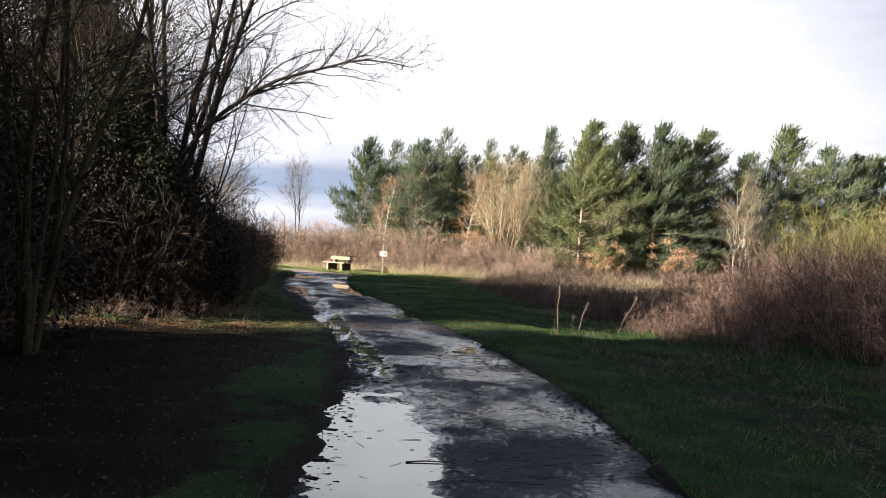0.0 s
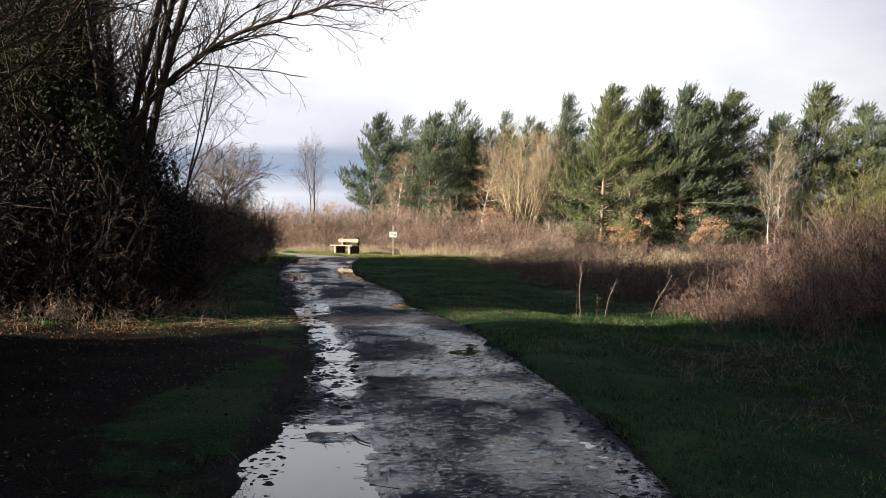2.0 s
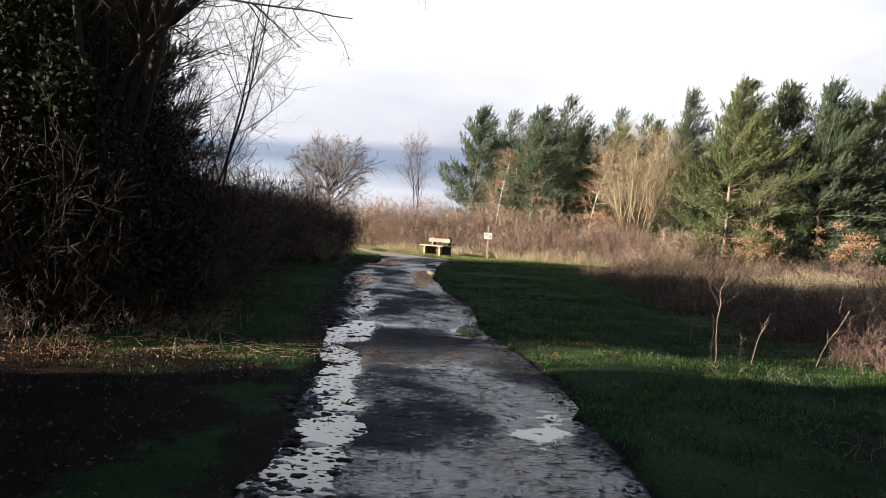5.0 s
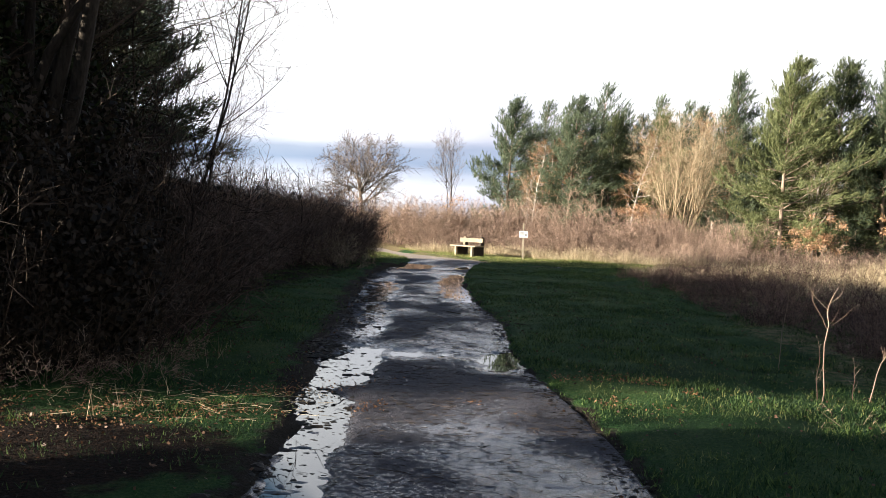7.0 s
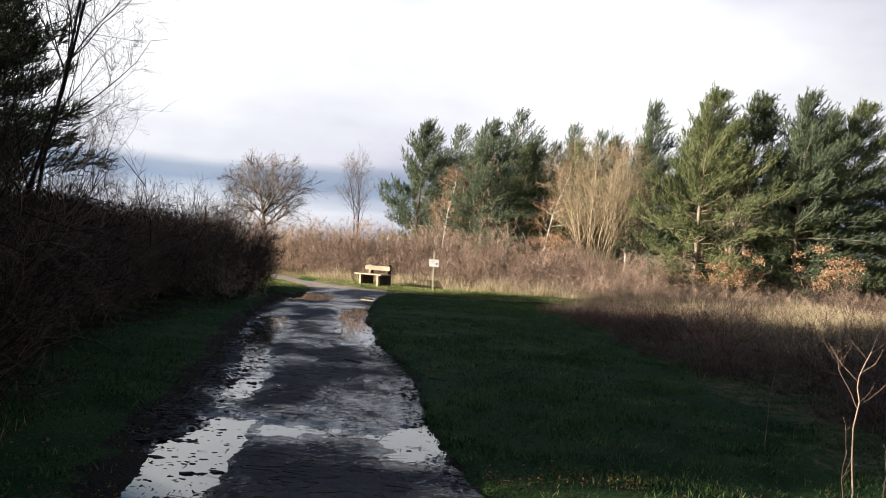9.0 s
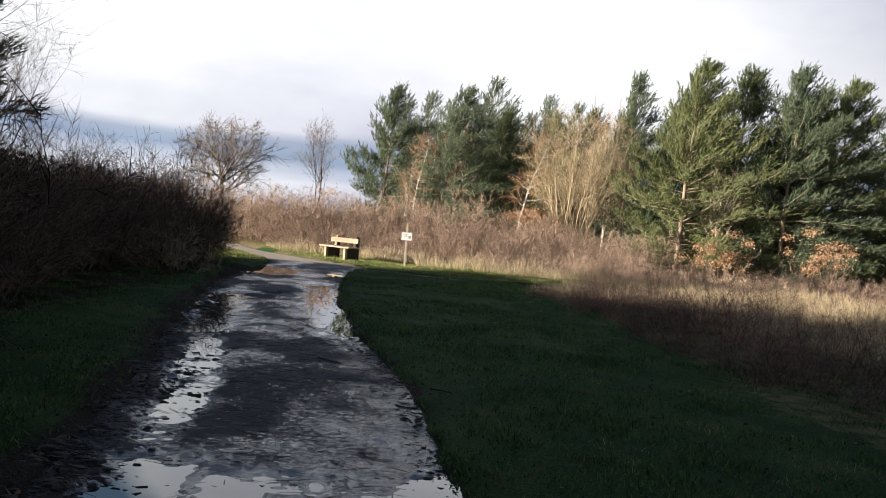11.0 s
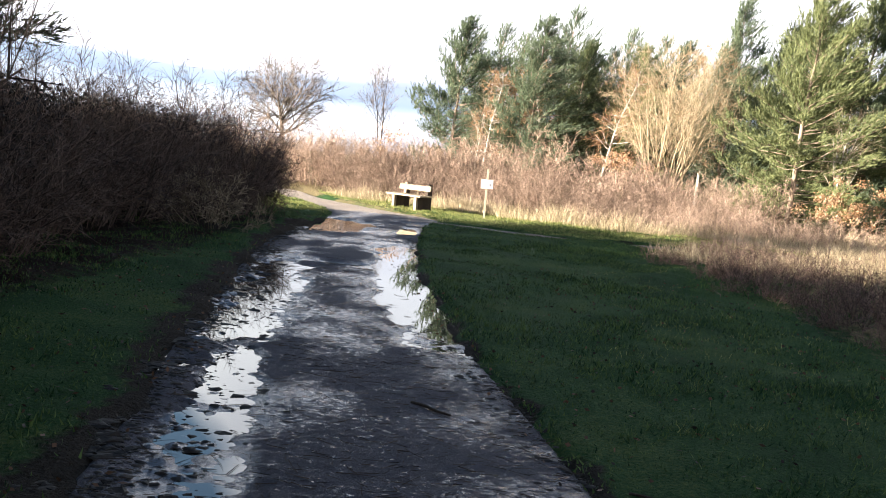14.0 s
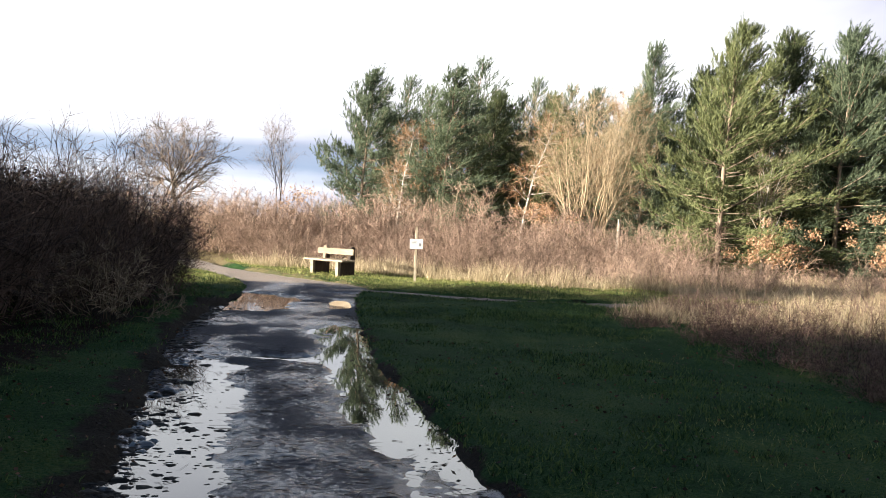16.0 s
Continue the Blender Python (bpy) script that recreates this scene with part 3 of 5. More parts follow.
for bx, by, ba, bb in ((1.1, -0.8, 0.5, 0.5), (0.8, 1.6, 0.6, 0.5), (0.6, 2.8, 1.1, 0.45), (0.9, 4.6, 0.5, 0.6), (-0.6, 9.6, 1.0, 0.4), (0.3, 9.2, 0.4, 0.8), (-1.7, 20.5, 0.9, 0.4), (1.3, -3.0, 0.3, 0.8), (0.7, 5.5, 0.8, 0.6), (0.2, 6.3, 0.5, 0.3)):
    wet += 0.7 * np.exp(-(((x - bx) / ba) ** 2) - ((y - by) / bb) ** 2)
wet += 0.28 * smooth(s, 0.6, 0.92) * smooth(y, 9.5, 11) * (1 - smooth(y, 16, 18))
# paling sets in at the edge of the hedge's shadow
dry = smooth(y + 0.25 * x - 29.8, 0, 0.8)
path = thing("path", np.stack([x, y, z], 1), np.stack([i, i + 1, i + k + 1, i + k], 1), GRIT, "wet grey grit footpath with puddles and muddy edges", "path", kind="structure", smooth=True,
             attrs={"wet": np.clip(wet, 0, 1), "dry": dry})
k = 9
a = np.gradient(TRACK, axis=0)
a = np.stack([-a[:, 1], a[:, 0]], 1) / np.linalg.norm(a, axis=1)[:, None]
w = np.linspace(-0.5, 0.5, k)
TP = TRACK[:, None] + a[:, None] * w[None, :, None]
x, y = TP[..., 0].ravel(), TP[..., 1].ravel()
z = -0.03 + 0.012 * fbm(x, y, 0.3, 15, 3) - 0.06 * smooth(np.abs(np.tile(w, len(TRACK))), 0.36, 0.5)
i = (np.arange(len(TRACK) - 1)[:, None] * k + np.arange(k - 1)[None]).ravel()
thing("side_track", np.stack([x, y, z], 1), np.stack([i, i + 1, i + k + 1, i + k], 1), GRIT, "narrow trodden grit track branching off through grass", "path", kind="structure", smooth=True,
      attrs={"wet": 0.3 + 0.2 * vnoise(x, y, 0.5, 5), "dry": 0.5 + 0 * x})

# ---- puddles ----
for n, h in enumerate(HOLLOWS):
    cx, cy, a, b, depth, lean = h
    step = 0.035 if b < 1 else 0.05
    px, py = np.arange(cx - 1.6 * a - abs(lean) * b * 1.5, cx + 1.6 * a + abs(lean) * b * 1.5, step), np.arange(cy - 1.5 * b, cy + 1.5 * b, step)
    X, Y = np.meshgrid(px, py)
    dz = off_path(X, Y).reshape(X.shape)
    zz, _ = path_height(X, Y, dz)
    zz -= 0.12 * smooth(dz, 0.0, 0.16)
    own = np.stack([hollow(X, Y, g) for g in HOLLOWS]).argmax(0) == n
    under = (zz < LEVEL + 0.026) & own & (dz < 0.12) & (hollow(X, Y, h) > 0.001)
    cell = under[:-1, :-1] | under[1:, :-1] | under[:-1, 1:] | under[1:, 1:]
    cell &= own[:-1, :-1]
    i = (np.arange(len(py) - 1)[:, None] * len(px) + np.arange(len(px) - 1)[None])[cell]
    if len(i) < 4:
        continue
    F = np.stack([i, i + 1, i + len(px) + 1, i + len(px)], 1)
    used = np.unique(F)
    V = np.stack([X.ravel(), Y.ravel(), np.full(X.size, LEVEL)], 1)[used]
    thing("puddle", V, np.searchsorted(used, F), WATER, "shallow rain puddle reflecting the sky on the path", "puddle", "puddles on the path", "structure", smooth=True)

# thin water standing in the small dips between the puddles
px, py = np.arange(-4.6, 2.0, 0.045), np.arange(-2.5, 30.6, 0.045)
X, Y = np.meshgrid(px, py)
dz = off_path(X, Y).reshape(X.shape)
zz, deep = path_height(X, Y, dz)
under = (zz < LEVEL + 0.008) & (dz < 0.05) & (deep < 0.004)
cell = under[:-1, :-1] | under[1:, :-1] | under[:-1, 1:] | under[1:, 1:]
i = (np.arange(len(py) - 1)[:, None] * len(px) + np.arange(len(px) - 1)[None])[cell]
F = np.stack([i, i + 1, i + len(px) + 1, i + len(px)], 1)
used = np.unique(F)
V = np.stack([X.ravel(), Y.ravel(), np.full(X.size, LEVEL - 0.0006)], 1)[used]
thing("surface_water", V, np.searchsorted(used, F), WATER, "film of rainwater lying in dips of the path", "puddle", kind="structure", smooth=True)


# ---- trees and shrubs ----
def in_gap(x, y, near=-0.9, far=1.1):
    """The open lane through the trees along which the low sun reaches the path."""
    c = (y - 7.05) * 0.93 - x * 0.37 + 0.1
    return (c > near) & (c < far) & (x < -2.0)


def at_ground(x, y):
    return float(lie(x, y))


def bare_tree(name, label, r, stems, height, spread, material, twig, forks=(7, 6, 5), stem_r=0.06, lean=(0, 0), twig_r=0.004, angle=(25, 55), lift=0.05, base=0.15, group="", reach=(0.28, 0.5)):
    """A leafless tree: stems, limbs and fine twigs."""
    t = empty(name, label, "tree", group)
    a = r.uniform(0, 2 * np.pi, stems)
    start = np.stack([np.cos(a) * base * r.random(stems), np.sin(a) * base * r.random(stems), np.full(stems, -0.15)], 1)
    spread = spread * (1.25 * np.sqrt(r.random(stems)) if stems > 8 else np.ones(stems))
    way = np.stack([np.cos(a) * spread + lean[0], np.sin(a) * spread + lean[1], np.ones(stems)], 1)
    L = height * r.uniform(0.8, 1.05, stems)
    P, R = limbs(r, start, way, L, stem_r * r.uniform(0.7, 1.1, stems), 10, 0.07, lift, 0.15)
    s, w, l1, r1 = sprout(r, P, R, L, forks[0], 0.28, 0.98, angle, reach, 0.5, 0.1)
    P1, R1 = limbs(r, s, w, l1, r1, 6, 0.13, lift, 0.25)
    for q in range(stems):
        own = slice(q * forks[0], (q + 1) * forks[0])
        part("trunk" if stems == 1 else "stem", *joined(tubes(P[q : q + 1], R[q : q + 1], 7), tubes(P1[own], R1[own], 4)), material, t, smooth=True)
    s, w, l2, r2 = sprout(r, P1, R1, l1, forks[1], 0.2, 1.0, (25, 60), (0.3, 0.6), 0.55, 0.05)
    P2, R2 = limbs(r, s, w, l2, np.maximum(r2, twig_r), 4, 0.16, lift * 0.6, 0.4)
    s, w, l3, r3 = sprout(r, P2, R2, l2, forks[2], 0.2, 1.0, (25, 60), (0.35, 0.7), 0.6, 0.02)
    P3, R3 = limbs(r, s, w, l3, np.full(len(s), twig_r * 0.8), 3, 0.18, 0, 0.5)
    part("crown", *joined(tubes(P2, R2, 3), tubes(P3, R3, 2)), twig, t, "crown of fine bare twigs")
    return t


def pine(r, height, width, lowest, material, bark=None, shoots=1500, lean=0.06, sweep=0.2):
    """A Scots pine: a straight trunk, whorls of limbs turned up at the ends, brushes of needles on the shoots."""
    t = empty("pine_tree", "tall green pine tree with wind-bent tips", "pine tree", "pines at the edge of the wood")
    k = 12
    P = np.zeros((1, k, 3))
    f = np.linspace(0, 1, k)
    P[0, :, 2] = -0.2 + f * (height + 0.1)
    P[0, :, 0] = lean * height * f**2.2 + np.cumsum(r.normal(0, 0.025, k))
    P[0, :, 1] = np.cumsum(r.normal(0, 0.025, k))
    R = (0.012 * height * (1 - 0.95 * f))[None] + 0.006
    m = int(height * 13)
    u = np.linspace(lowest / height, 0.97, m)
    whorl = 0.44 / height
    u = 0.6 * u + 0.4 * np.round(u / whorl) * whorl + r.normal(0, 0.006, m)
    zz = np.clip(u, 0, 0.985) * (k - 1)
    i = np.minimum(zz.astype(int), k - 2)
    at = P[0, i] * (1 - (zz - i))[:, None] + P[0, i + 1] * (zz - i)[:, None]
    a = np.arange(m) * 2.4 + r.normal(0, 0.5, m)
    v = np.clip((u - lowest / height) / (1 - lowest / height), 0, 1)
    way = np.stack([np.cos(a), np.sin(a), -0.05 + 0.95 * v**1.3 + r.normal(0, 0.14, m)], 1)
    prof = np.clip(0.78 + 0.9 * v, 0, 1) * np.clip(1.0 - v**1.4, 0.0, 1)
    L = width / 2 * prof * r.uniform(0.5, 1.25, m) + 0.16
    P1, R1 = limbs(r, at, way, L, 0.006 + 0.006 * L, 6, 0.10, 0.05, 0.3)
    P1[:, :, 0] += sweep * (np.linspace(0, 1, 6)[None] ** 1.5 * L[:, None])
    part("trunk", *joined(tubes(P, R, 9), tubes(P1, R1, 3)), bark or PINEBARK, t, smooth=True)
    # shoots turned up and away from the wind; longer limbs carry more of them
    per = max(5, int(1.7 * shoots / m))
    s, w, l2, r2 = sprout(r, P1, R1, L, per, 0.22, 1.0, (20, 65), (0.14, 0.36), 0.5, 0.0)
    s = s + r.normal(0, 0.11, s.shape)
    kept = r.random(len(s)) < np.repeat(np.clip(L / (0.42 * width), 0.22, 1), per)
    rise = np.repeat(0.40 + 0.75 * v, per)
    w = unit(w + np.stack([0 * rise + sweep * 1.6, 0 * rise, rise], 1))
    s, w, l2 = s[kept], w[kept], r.uniform(0.24, 0.46, kept.sum())
    top = np.repeat(P[:, -1], 9, 0) - np.stack([0 * np.arange(9), 0 * np.arange(9), np.arange(9) * 0.11], 1)
    s = np.r_[s, P1[:, -1], top]
    w = unit(np.r_[w, P1[:, -1] - P1[:, -2] + np.array([0.3 * sweep, 0, 0.2]) * L[:, None] / 3, r.normal(0, 0.16, (9, 3)) + [0.15, 0, 1]])
    l2 = np.r_[l2, np.full(m, 0.34), np.full(9, 0.34)]
    # brushes of needles round each shoot, pointing forward
    q = 11
    f = np.tile(np.linspace(0.0, 1.0, q), len(s))
    S, W, L2 = np.repeat(s, q, 0), np.repeat(w, q, 0), np.repeat(l2, q)
    perp = unit(np.cross(W, r.normal(size=W.shape)))
    nd = unit(W + perp * r.uniform(0.3, 0.75, (len(W), 1)))
    part("crown", *blades(S + W * (L2 * f)[:, None], nd, r.uniform(0.10, 0.19, len(S)), r.uniform(0.026, 0.042, len(S)), r=r, thin=True), material, t, "dense green needles")
    return t


def shrub_mesh(r, stems, height, spread, forks, stem_r=0.012, twig_r=0.0035, wob=0.13, lift=0.06, low=0.1):
    a, q = r.uniform(0, 2 * np.pi, stems), np.sqrt(r.random(stems))
    start = np.stack([np.cos(a) * q * spread * 0.45, np.sin(a) * q * spread * 0.45, np.full(stems, -0.12)], 1)
    way = np.stack([np.cos(a) * q * spread / height * 1.1, np.sin(a) * q * spread / height * 1.1, np.ones(stems)], 1) + r.normal(0, 0.1, (stems, 3))
    L = height * r.uniform(0.6, 1.05, stems) * (1.05 - 0.3 * q**2)
    P, R = limbs(r, start, way, L, stem_r * r.uniform(0.6, 1.2, stems), 6, wob, lift, 0.3)
    s, w, l1, r1 = sprout(r, P, R, L, forks[0], low, 1.0, (25, 70), (0.2, 0.45), 0.55, 0.1)
    P1, R1 = limbs(r, s, w, l1, np.maximum(r1, twig_r), 4, wob * 1.3, lift, 0.45)
    s, w, l2, _ = sprout(r, P1, R1, l1, forks[1], 0.1, 1.0, (25, 65), (0.35, 0.7), 0.6, 0.03)
    P2, R2 = limbs(r, s, w, l2, np.full(len(s), twig_r), 2, wob, 0, 0.5)
    return tubes(P, R, 3), joined(tubes(P1, R1 * 1.1, 2), tubes(P2, R2, 2))


def shrub(name, label, category, group, r, material, *args, **kw):
    t = empty(name, label, category, group)
    frame_mesh, twig_mesh = shrub_mesh(r, *args, **kw)
    part("framework", *frame_mesh, material, t, "upright woody stems")
    part("crown", *twig_mesh, material, t, "tangle of fine bare twigs")
    return t


def place(ob, x, y, turn=0.0, size=1.0, tall=1.0, z=None):
    ob.location = (x, y, at_ground(x, y) if z is None else z)
    ob.rotation_euler = (0, 0, turn)
    ob.scale = (size, size, size * tall)
    return ob


def again(ob, x, y, turn=0.0, size=1.0, tall=1.0):
    c = copy_thing(ob, Matrix.Identity(4))
    return place(c, x, y, turn, size, tall)


# pines along the wood's edge
R1 = np.random.default_rng(11)
kinds = [pine(R1, 9.6, 8.2, 0.6, NEEDLE, shoots=5200), pine(R1, 9.6, 7.8, 0.5, NEEDLE, shoots=5200), pine(R1, 9.8, 6.4, 1.6, BLUENEEDLE, PINEBARK, shoots=3600, lean=0.05), pine(R1, 9.4, 8.6, 0.4, BLUENEEDLE, shoots=5400, lean=0.04)]
kinds.append(pine(R1, 9.6, 7.8, 0.8, BLUENEEDLE, shoots=2300))
# (kind, x, y, height, width factor)
PINES = [(3, -2.3, 54.5, 9.2, 1.0), (1, -0.4, 58, 9.6, 1.0), (2, 1.6, 50.2, 8.9, 1.05), (0, 3.4, 56.5, 10.6, 1.0), (1, 4.0, 52.5, 8.2, 0.9), (3, 7.6, 62, 10.6, 0.9), (0, 9.3, 60, 10.0, 0.9), (2, 9.9, 46.2, 9.7, 0.75),
         (0, 11.2, 41.0, 9.3, 1.0), (1, 13.9, 42.3, 9.6, 1.05), (3, 15.6, 40.8, 9.4, 0.95), (0, 18.9, 43.2, 9.5, 1.0), (1, 17.3, 45.5, 9.0, 1.0), (3, 21.6, 42.5, 8.0, 0.95), (1, 24.6, 43.8, 10.2, 1.0), (3, 27.4, 43.2, 8.9, 1.1),
         (0, 30.5, 46, 8.9, 1.1), (1, 12.5, 47.5, 9.0, 1.0), (1, 12.6, 44.5, 8.6, 0.9), (0, 17.2, 42.4, 8.8, 0.9), (3, 15.0, 49.5, 9.4, 1.1), (0, 20.5, 50, 9.6, 1.1), (3, 25.5, 51, 9.3, 1.1), (1, 33, 48, 9.2, 1.2), (0, 6.0, 57.5, 8.8, 0.9), (1, 35.5, 43, 8.6, 1.1), (3, 1.0, 62, 9.8, 1.1), (1, 11.5, 55, 8.6, 1.2), (0, 8.0, 54, 7.4, 1.0), (3, -1.5, 64, 8.6, 1.1), (0, 14.5, 58, 9.0, 1.2), (1, 6.6, 51.5, 8.2, 0.9), (3, 9.0, 52.5, 8.6, 0.9), (3, 3.0, 60, 9.4, 1.1), (0, 5.0, 61, 9.6, 1.0), (3, 10.6, 50.5, 8.0, 0.9)]
seen = set()
for n, (q, px, py, h, wf) in enumerate(PINES):
    q = 4 if py > 56 or (py > 49 and px > 10) else q
    s = h / (9.6, 9.6, 9.8, 9.4, 9.6)[q]
    if q in seen:
        c = again(kinds[q], px, py, (n * 2.4) % 0.9 - 0.45, s)
    else:
        c = place(kinds[q], px, py, 0, s)
        seen.add(q)
    c.scale = (s * wf, s * wf, s)
# the pine behind the hedge on the other side, shade put into its needle colour
dark = pine(np.random.default_rng(12), 10.8, 5.4, 1.2, SHADENEEDLE, BARK, shoots=8500, lean=0.02, sweep=0.05)
tagged(dark, "tall pine tree behind the hedge, its shade in the dark needle colour", group="dark pines behind the hedge")
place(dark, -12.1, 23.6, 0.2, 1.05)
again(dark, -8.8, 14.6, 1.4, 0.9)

# bare trees among the pines
gold = bare_tree("multi_stemmed_tree", "leafless golden-tan multi-stemmed tree catching the sun", np.random.default_rng(5), 15, 6.9, 0.31, GOLDSTEM, GOLDSTEM, (11, 8, 6), 0.044, twig_r=0.0050, angle=(16, 40), lift=0.03, base=0.4)
place(gold, 7.2, 45)
larch = bare_tree("larch_tree", "bare russet-brown larch between the pines", np.random.default_rng(6), 1, 7.6, 0.02, PALEBARK, LARCHTWIG, (46, 9, 6), 0.075, twig_r=0.008, angle=(60, 95), lift=0.01, group="bare larches", reach=(0.10, 0.24))
place(larch, 0.5, 52.5)
for px, py, s in ((5.0, 47.5, 1.0), (6.1, 53, 1.0), (9.3, 47.5, 1.15), (-0.4, 49.5, 0.95), (2.6, 54, 1.1), (21.3, 40.4, 0.62)):
    again(larch, px, py, px, s)
birch = bare_tree("birch_tree", "slender pale-stemmed bare birch beside the pines", np.random.default_rng(8), 1, 6.2, 0.02, PALEBARK, PALESTEM, (22, 7, 5), 0.06, twig_r=0.006, angle=(25, 50), lift=0.05, group="bare birches")
place(birch, 20.2, 36.5, 0, 0.8)
for px, py, s in ((17.5, 33.5, 0.85), (18.1, 33.9, 0.7), (-0.9, 51, 0.8), (12.4, 39.7, 0.7)):
    again(birch, px, py, px * 2, s)

# far trees
oak = bare_tree("oak_tree", "wide-crowned leafless oak standing in the distance", np.random.default_rng(23), 1, 4.6, 0.05, GREYTWIG, GREYTWIG, (26, 14, 10), 0.15, twig_r=0.010, angle=(35, 95), lift=0.01, base=0.1, reach=(0.62, 0.92))
place(oak, -24.2, 110, 0.6, 2.45)
pop = bare_tree("poplar_tree", "thin leafless tree far beyond the scrub", np.random.default_rng(22), 2, 9.4, 0.08, BARK, GREYTWIG, (18, 8, 6), 0.09, twig_r=0.009, angle=(22, 45), lift=0.07)
place(pop, -12.6, 108, 0, 1.2)

# multi-stemmed tree that leans over the path, with its long low branch
R2 = np.random.default_rng(31)
T = empty("leaning_tree", "leafless multi-stemmed tree leaning over the path", "tree")
tops = [(1.35, -0.25, 5.7), (1.9, -0.3, 5.9), (0.75, 0.1, 6.4), (0.2, 0.3, 6.8), (-0.5, 0.4, 6.6), (-1.2, 0.2, 6.2), (0.3, -0.8, 6.5)]
S = np.array([(0.05 * n - 0.15, 0.06 * (n % 3), -0.15) for n in range(len(tops))])
way = np.array(tops) - S
Ls = np.linalg.norm(way, axis=1) * 1.45
P, R = limbs(R2, S, way, Ls, np.array([0.075, 0.08, 0.07, 0.06, 0.07, 0.06, 0.05]), 12, 0.035, 0.015, 0.18)
for q in range(len(tops)):
    part("stem", *tubes(P[q : q + 1], R[q : q + 1] * 1.05, 8), BARK, T, smooth=True)
low = resample([(-0.1, -0.1, 0.6), (0.25, -0.15, 2.2), (0.8, -0.2, 3.1), (1.75, -0.25, 3.85), (2.6, -0.3, 4.15), (3.4, -0.4, 4.35), (4.2, -0.5, 4.25)], 14)[None]
lowR = np.linspace(0.058, 0.006, 14)[None]
s, w, l1, r1 = sprout(R2, P, R, Ls, 9, 0.25, 0.98, (25, 55), (0.22, 0.42), 0.45, 0.08)
s2, w2, l12, r12 = sprout(R2, low, lowR, np.array([4.6]), 30, 0.25, 0.98, (18, 50), (0.2, 0.42), 0.5, 0.12)
P1, Q1 = limbs(R2, np.r_[s, s2], np.r_[w, w2], np.r_[l1, l12], np.maximum(np.r_[r1, r12], 0.007), 8, 0.13, 0.02, 0.3)
part("low_branch", *tubes(low, lowR, 7), BARK, T, "long low branch over the path", smooth=True)
s, w, l2, r2 = sprout(R2, P1, Q1, np.r_[l1, l12], 9, 0.15, 1.0, (25, 60), (0.3, 0.6), 0.55, 0.02)
P2, Q2 = limbs(R2, s, w, l2, np.maximum(r2, 0.0035), 6, 0.17, -0.01, 0.4)
s, w, l3, _ = sprout(R2, P2, Q2, l2, 5, 0.2, 1.0, (25, 60), (0.35, 0.7), 0.6, 0.0)
P3, Q3 = limbs(R2, s, w, l3, np.full(len(s), 0.0026), 4, 0.18, 0, 0.5)
part("crown", *joined(tubes(P1, Q1, 4), tubes(P2, Q2, 3), tubes(P3, Q3, 2)), DARKTWIG, T, "crown of fine bare twigs")
place(T, -4.75, 8.0, 0, 1.13)

# trees of the dark thicket beside the start of the walk
wood = bare_tree("thicket_tree", "tangled leafless tree in a dark thicket", np.random.default_rng(41), 6, 7.2, 0.20, MOSSY, DARKTWIG, (12, 8, 4), 0.05, twig_r=0.005, angle=(25, 65), lift=0.03, group="trees of the thicket")
place(wood, -4.5, 1.7)
for px, py, tr, s in ((-6.0, 0.3, 1, 1.1), (-5.4, -1.5, 2, 0.95), (-7.4, 0.4, 3, 1.15), (-5.2, -4.2, 4, 1.1), (-7.5, -3, 5, 1.2), (-6.6, 8.8, 0.5, 1.0), (-8.6, 8.2, 2.5, 1.15), (-6.2, 10.8, 1.5, 0.9), (-5.6, -7.5, 3.3, 1.1), (-5.5, 7.6, 2.2, 0.95), (-8.0, 11.5, 5.1, 1.0), (-8.5, -7, 0.3, 1.2)):
    again(wood, px, py, tr, s)
side = bare_tree("young_tree", "slender leafless young tree above the hedge", np.random.default_rng(43), 3, 6.0, 0.20, BARK, DARKTWIG, (12, 8, 6), 0.04, lean=(0.12, -0.05), twig_r=0.0028, angle=(25, 55), lift=0.04, group="young trees in the hedge")
place(side, -5.3, 12.6)
again(side, -6.6, 14.5, 2.0, 0.85)
again(side, -8.4, 20.5, 1.0, 0.7)

# hedge
hedge = [shrub("hedge_shrub", "dense dark leafless hedge shrub", "shrub", "hedge along the path", np.random.default_rng(50 + n), HEDGETWIG, 54, 2.6, 1.7, (10, 8), 0.013, 0.0036, 0.22, 0.0) for n in range(2)]
HEDGE = resample([(-4.2, 8.5), (-4.75, 10.4), (-5.4, 13), (-6.0, 16.5), (-6.6, 20), (-6.9, 23.6), (-6.9, 26.9)], 18)
R3 = np.random.default_rng(60)
# taller, mostly unseen row behind the hedge, added to shade the scrub opposite
REAR = [(-11.9 - 0.9 * (n % 2), 8.7 + 0.85 * n, 1.34 + 0.14 * (n % 3 == 0)) for n in range(14)]
spots = [(px, py, 0.80 if py < 21 else 0.95) for px, py in HEDGE] + [(px - 1.5, py + 0.3, 0.84 if py < 20 else 0.95) for px, py in HEDGE[1:-1]] + [(-6.5, 28.3, 0.75), (-6.2, 27.2, 0.85), (-5.6, 26.6, 0.70), (-5.9, 25.3, 0.82), (-6.0, 24.2, 0.75)] + REAR
for n, (px, py, s) in enumerate(spots):
    turn, jig = R3.uniform(0, 6.28), R3.uniform(0.88, 1.12)
    px, py = px + R3.normal(0, 0.12), py + R3.normal(0, 0.15)
    if n < 2:
        place(hedge[n], px, py, turn, s * jig, 1.13)
    else:
        again(hedge[n % 2], px, py, turn, s * jig, 1.13)
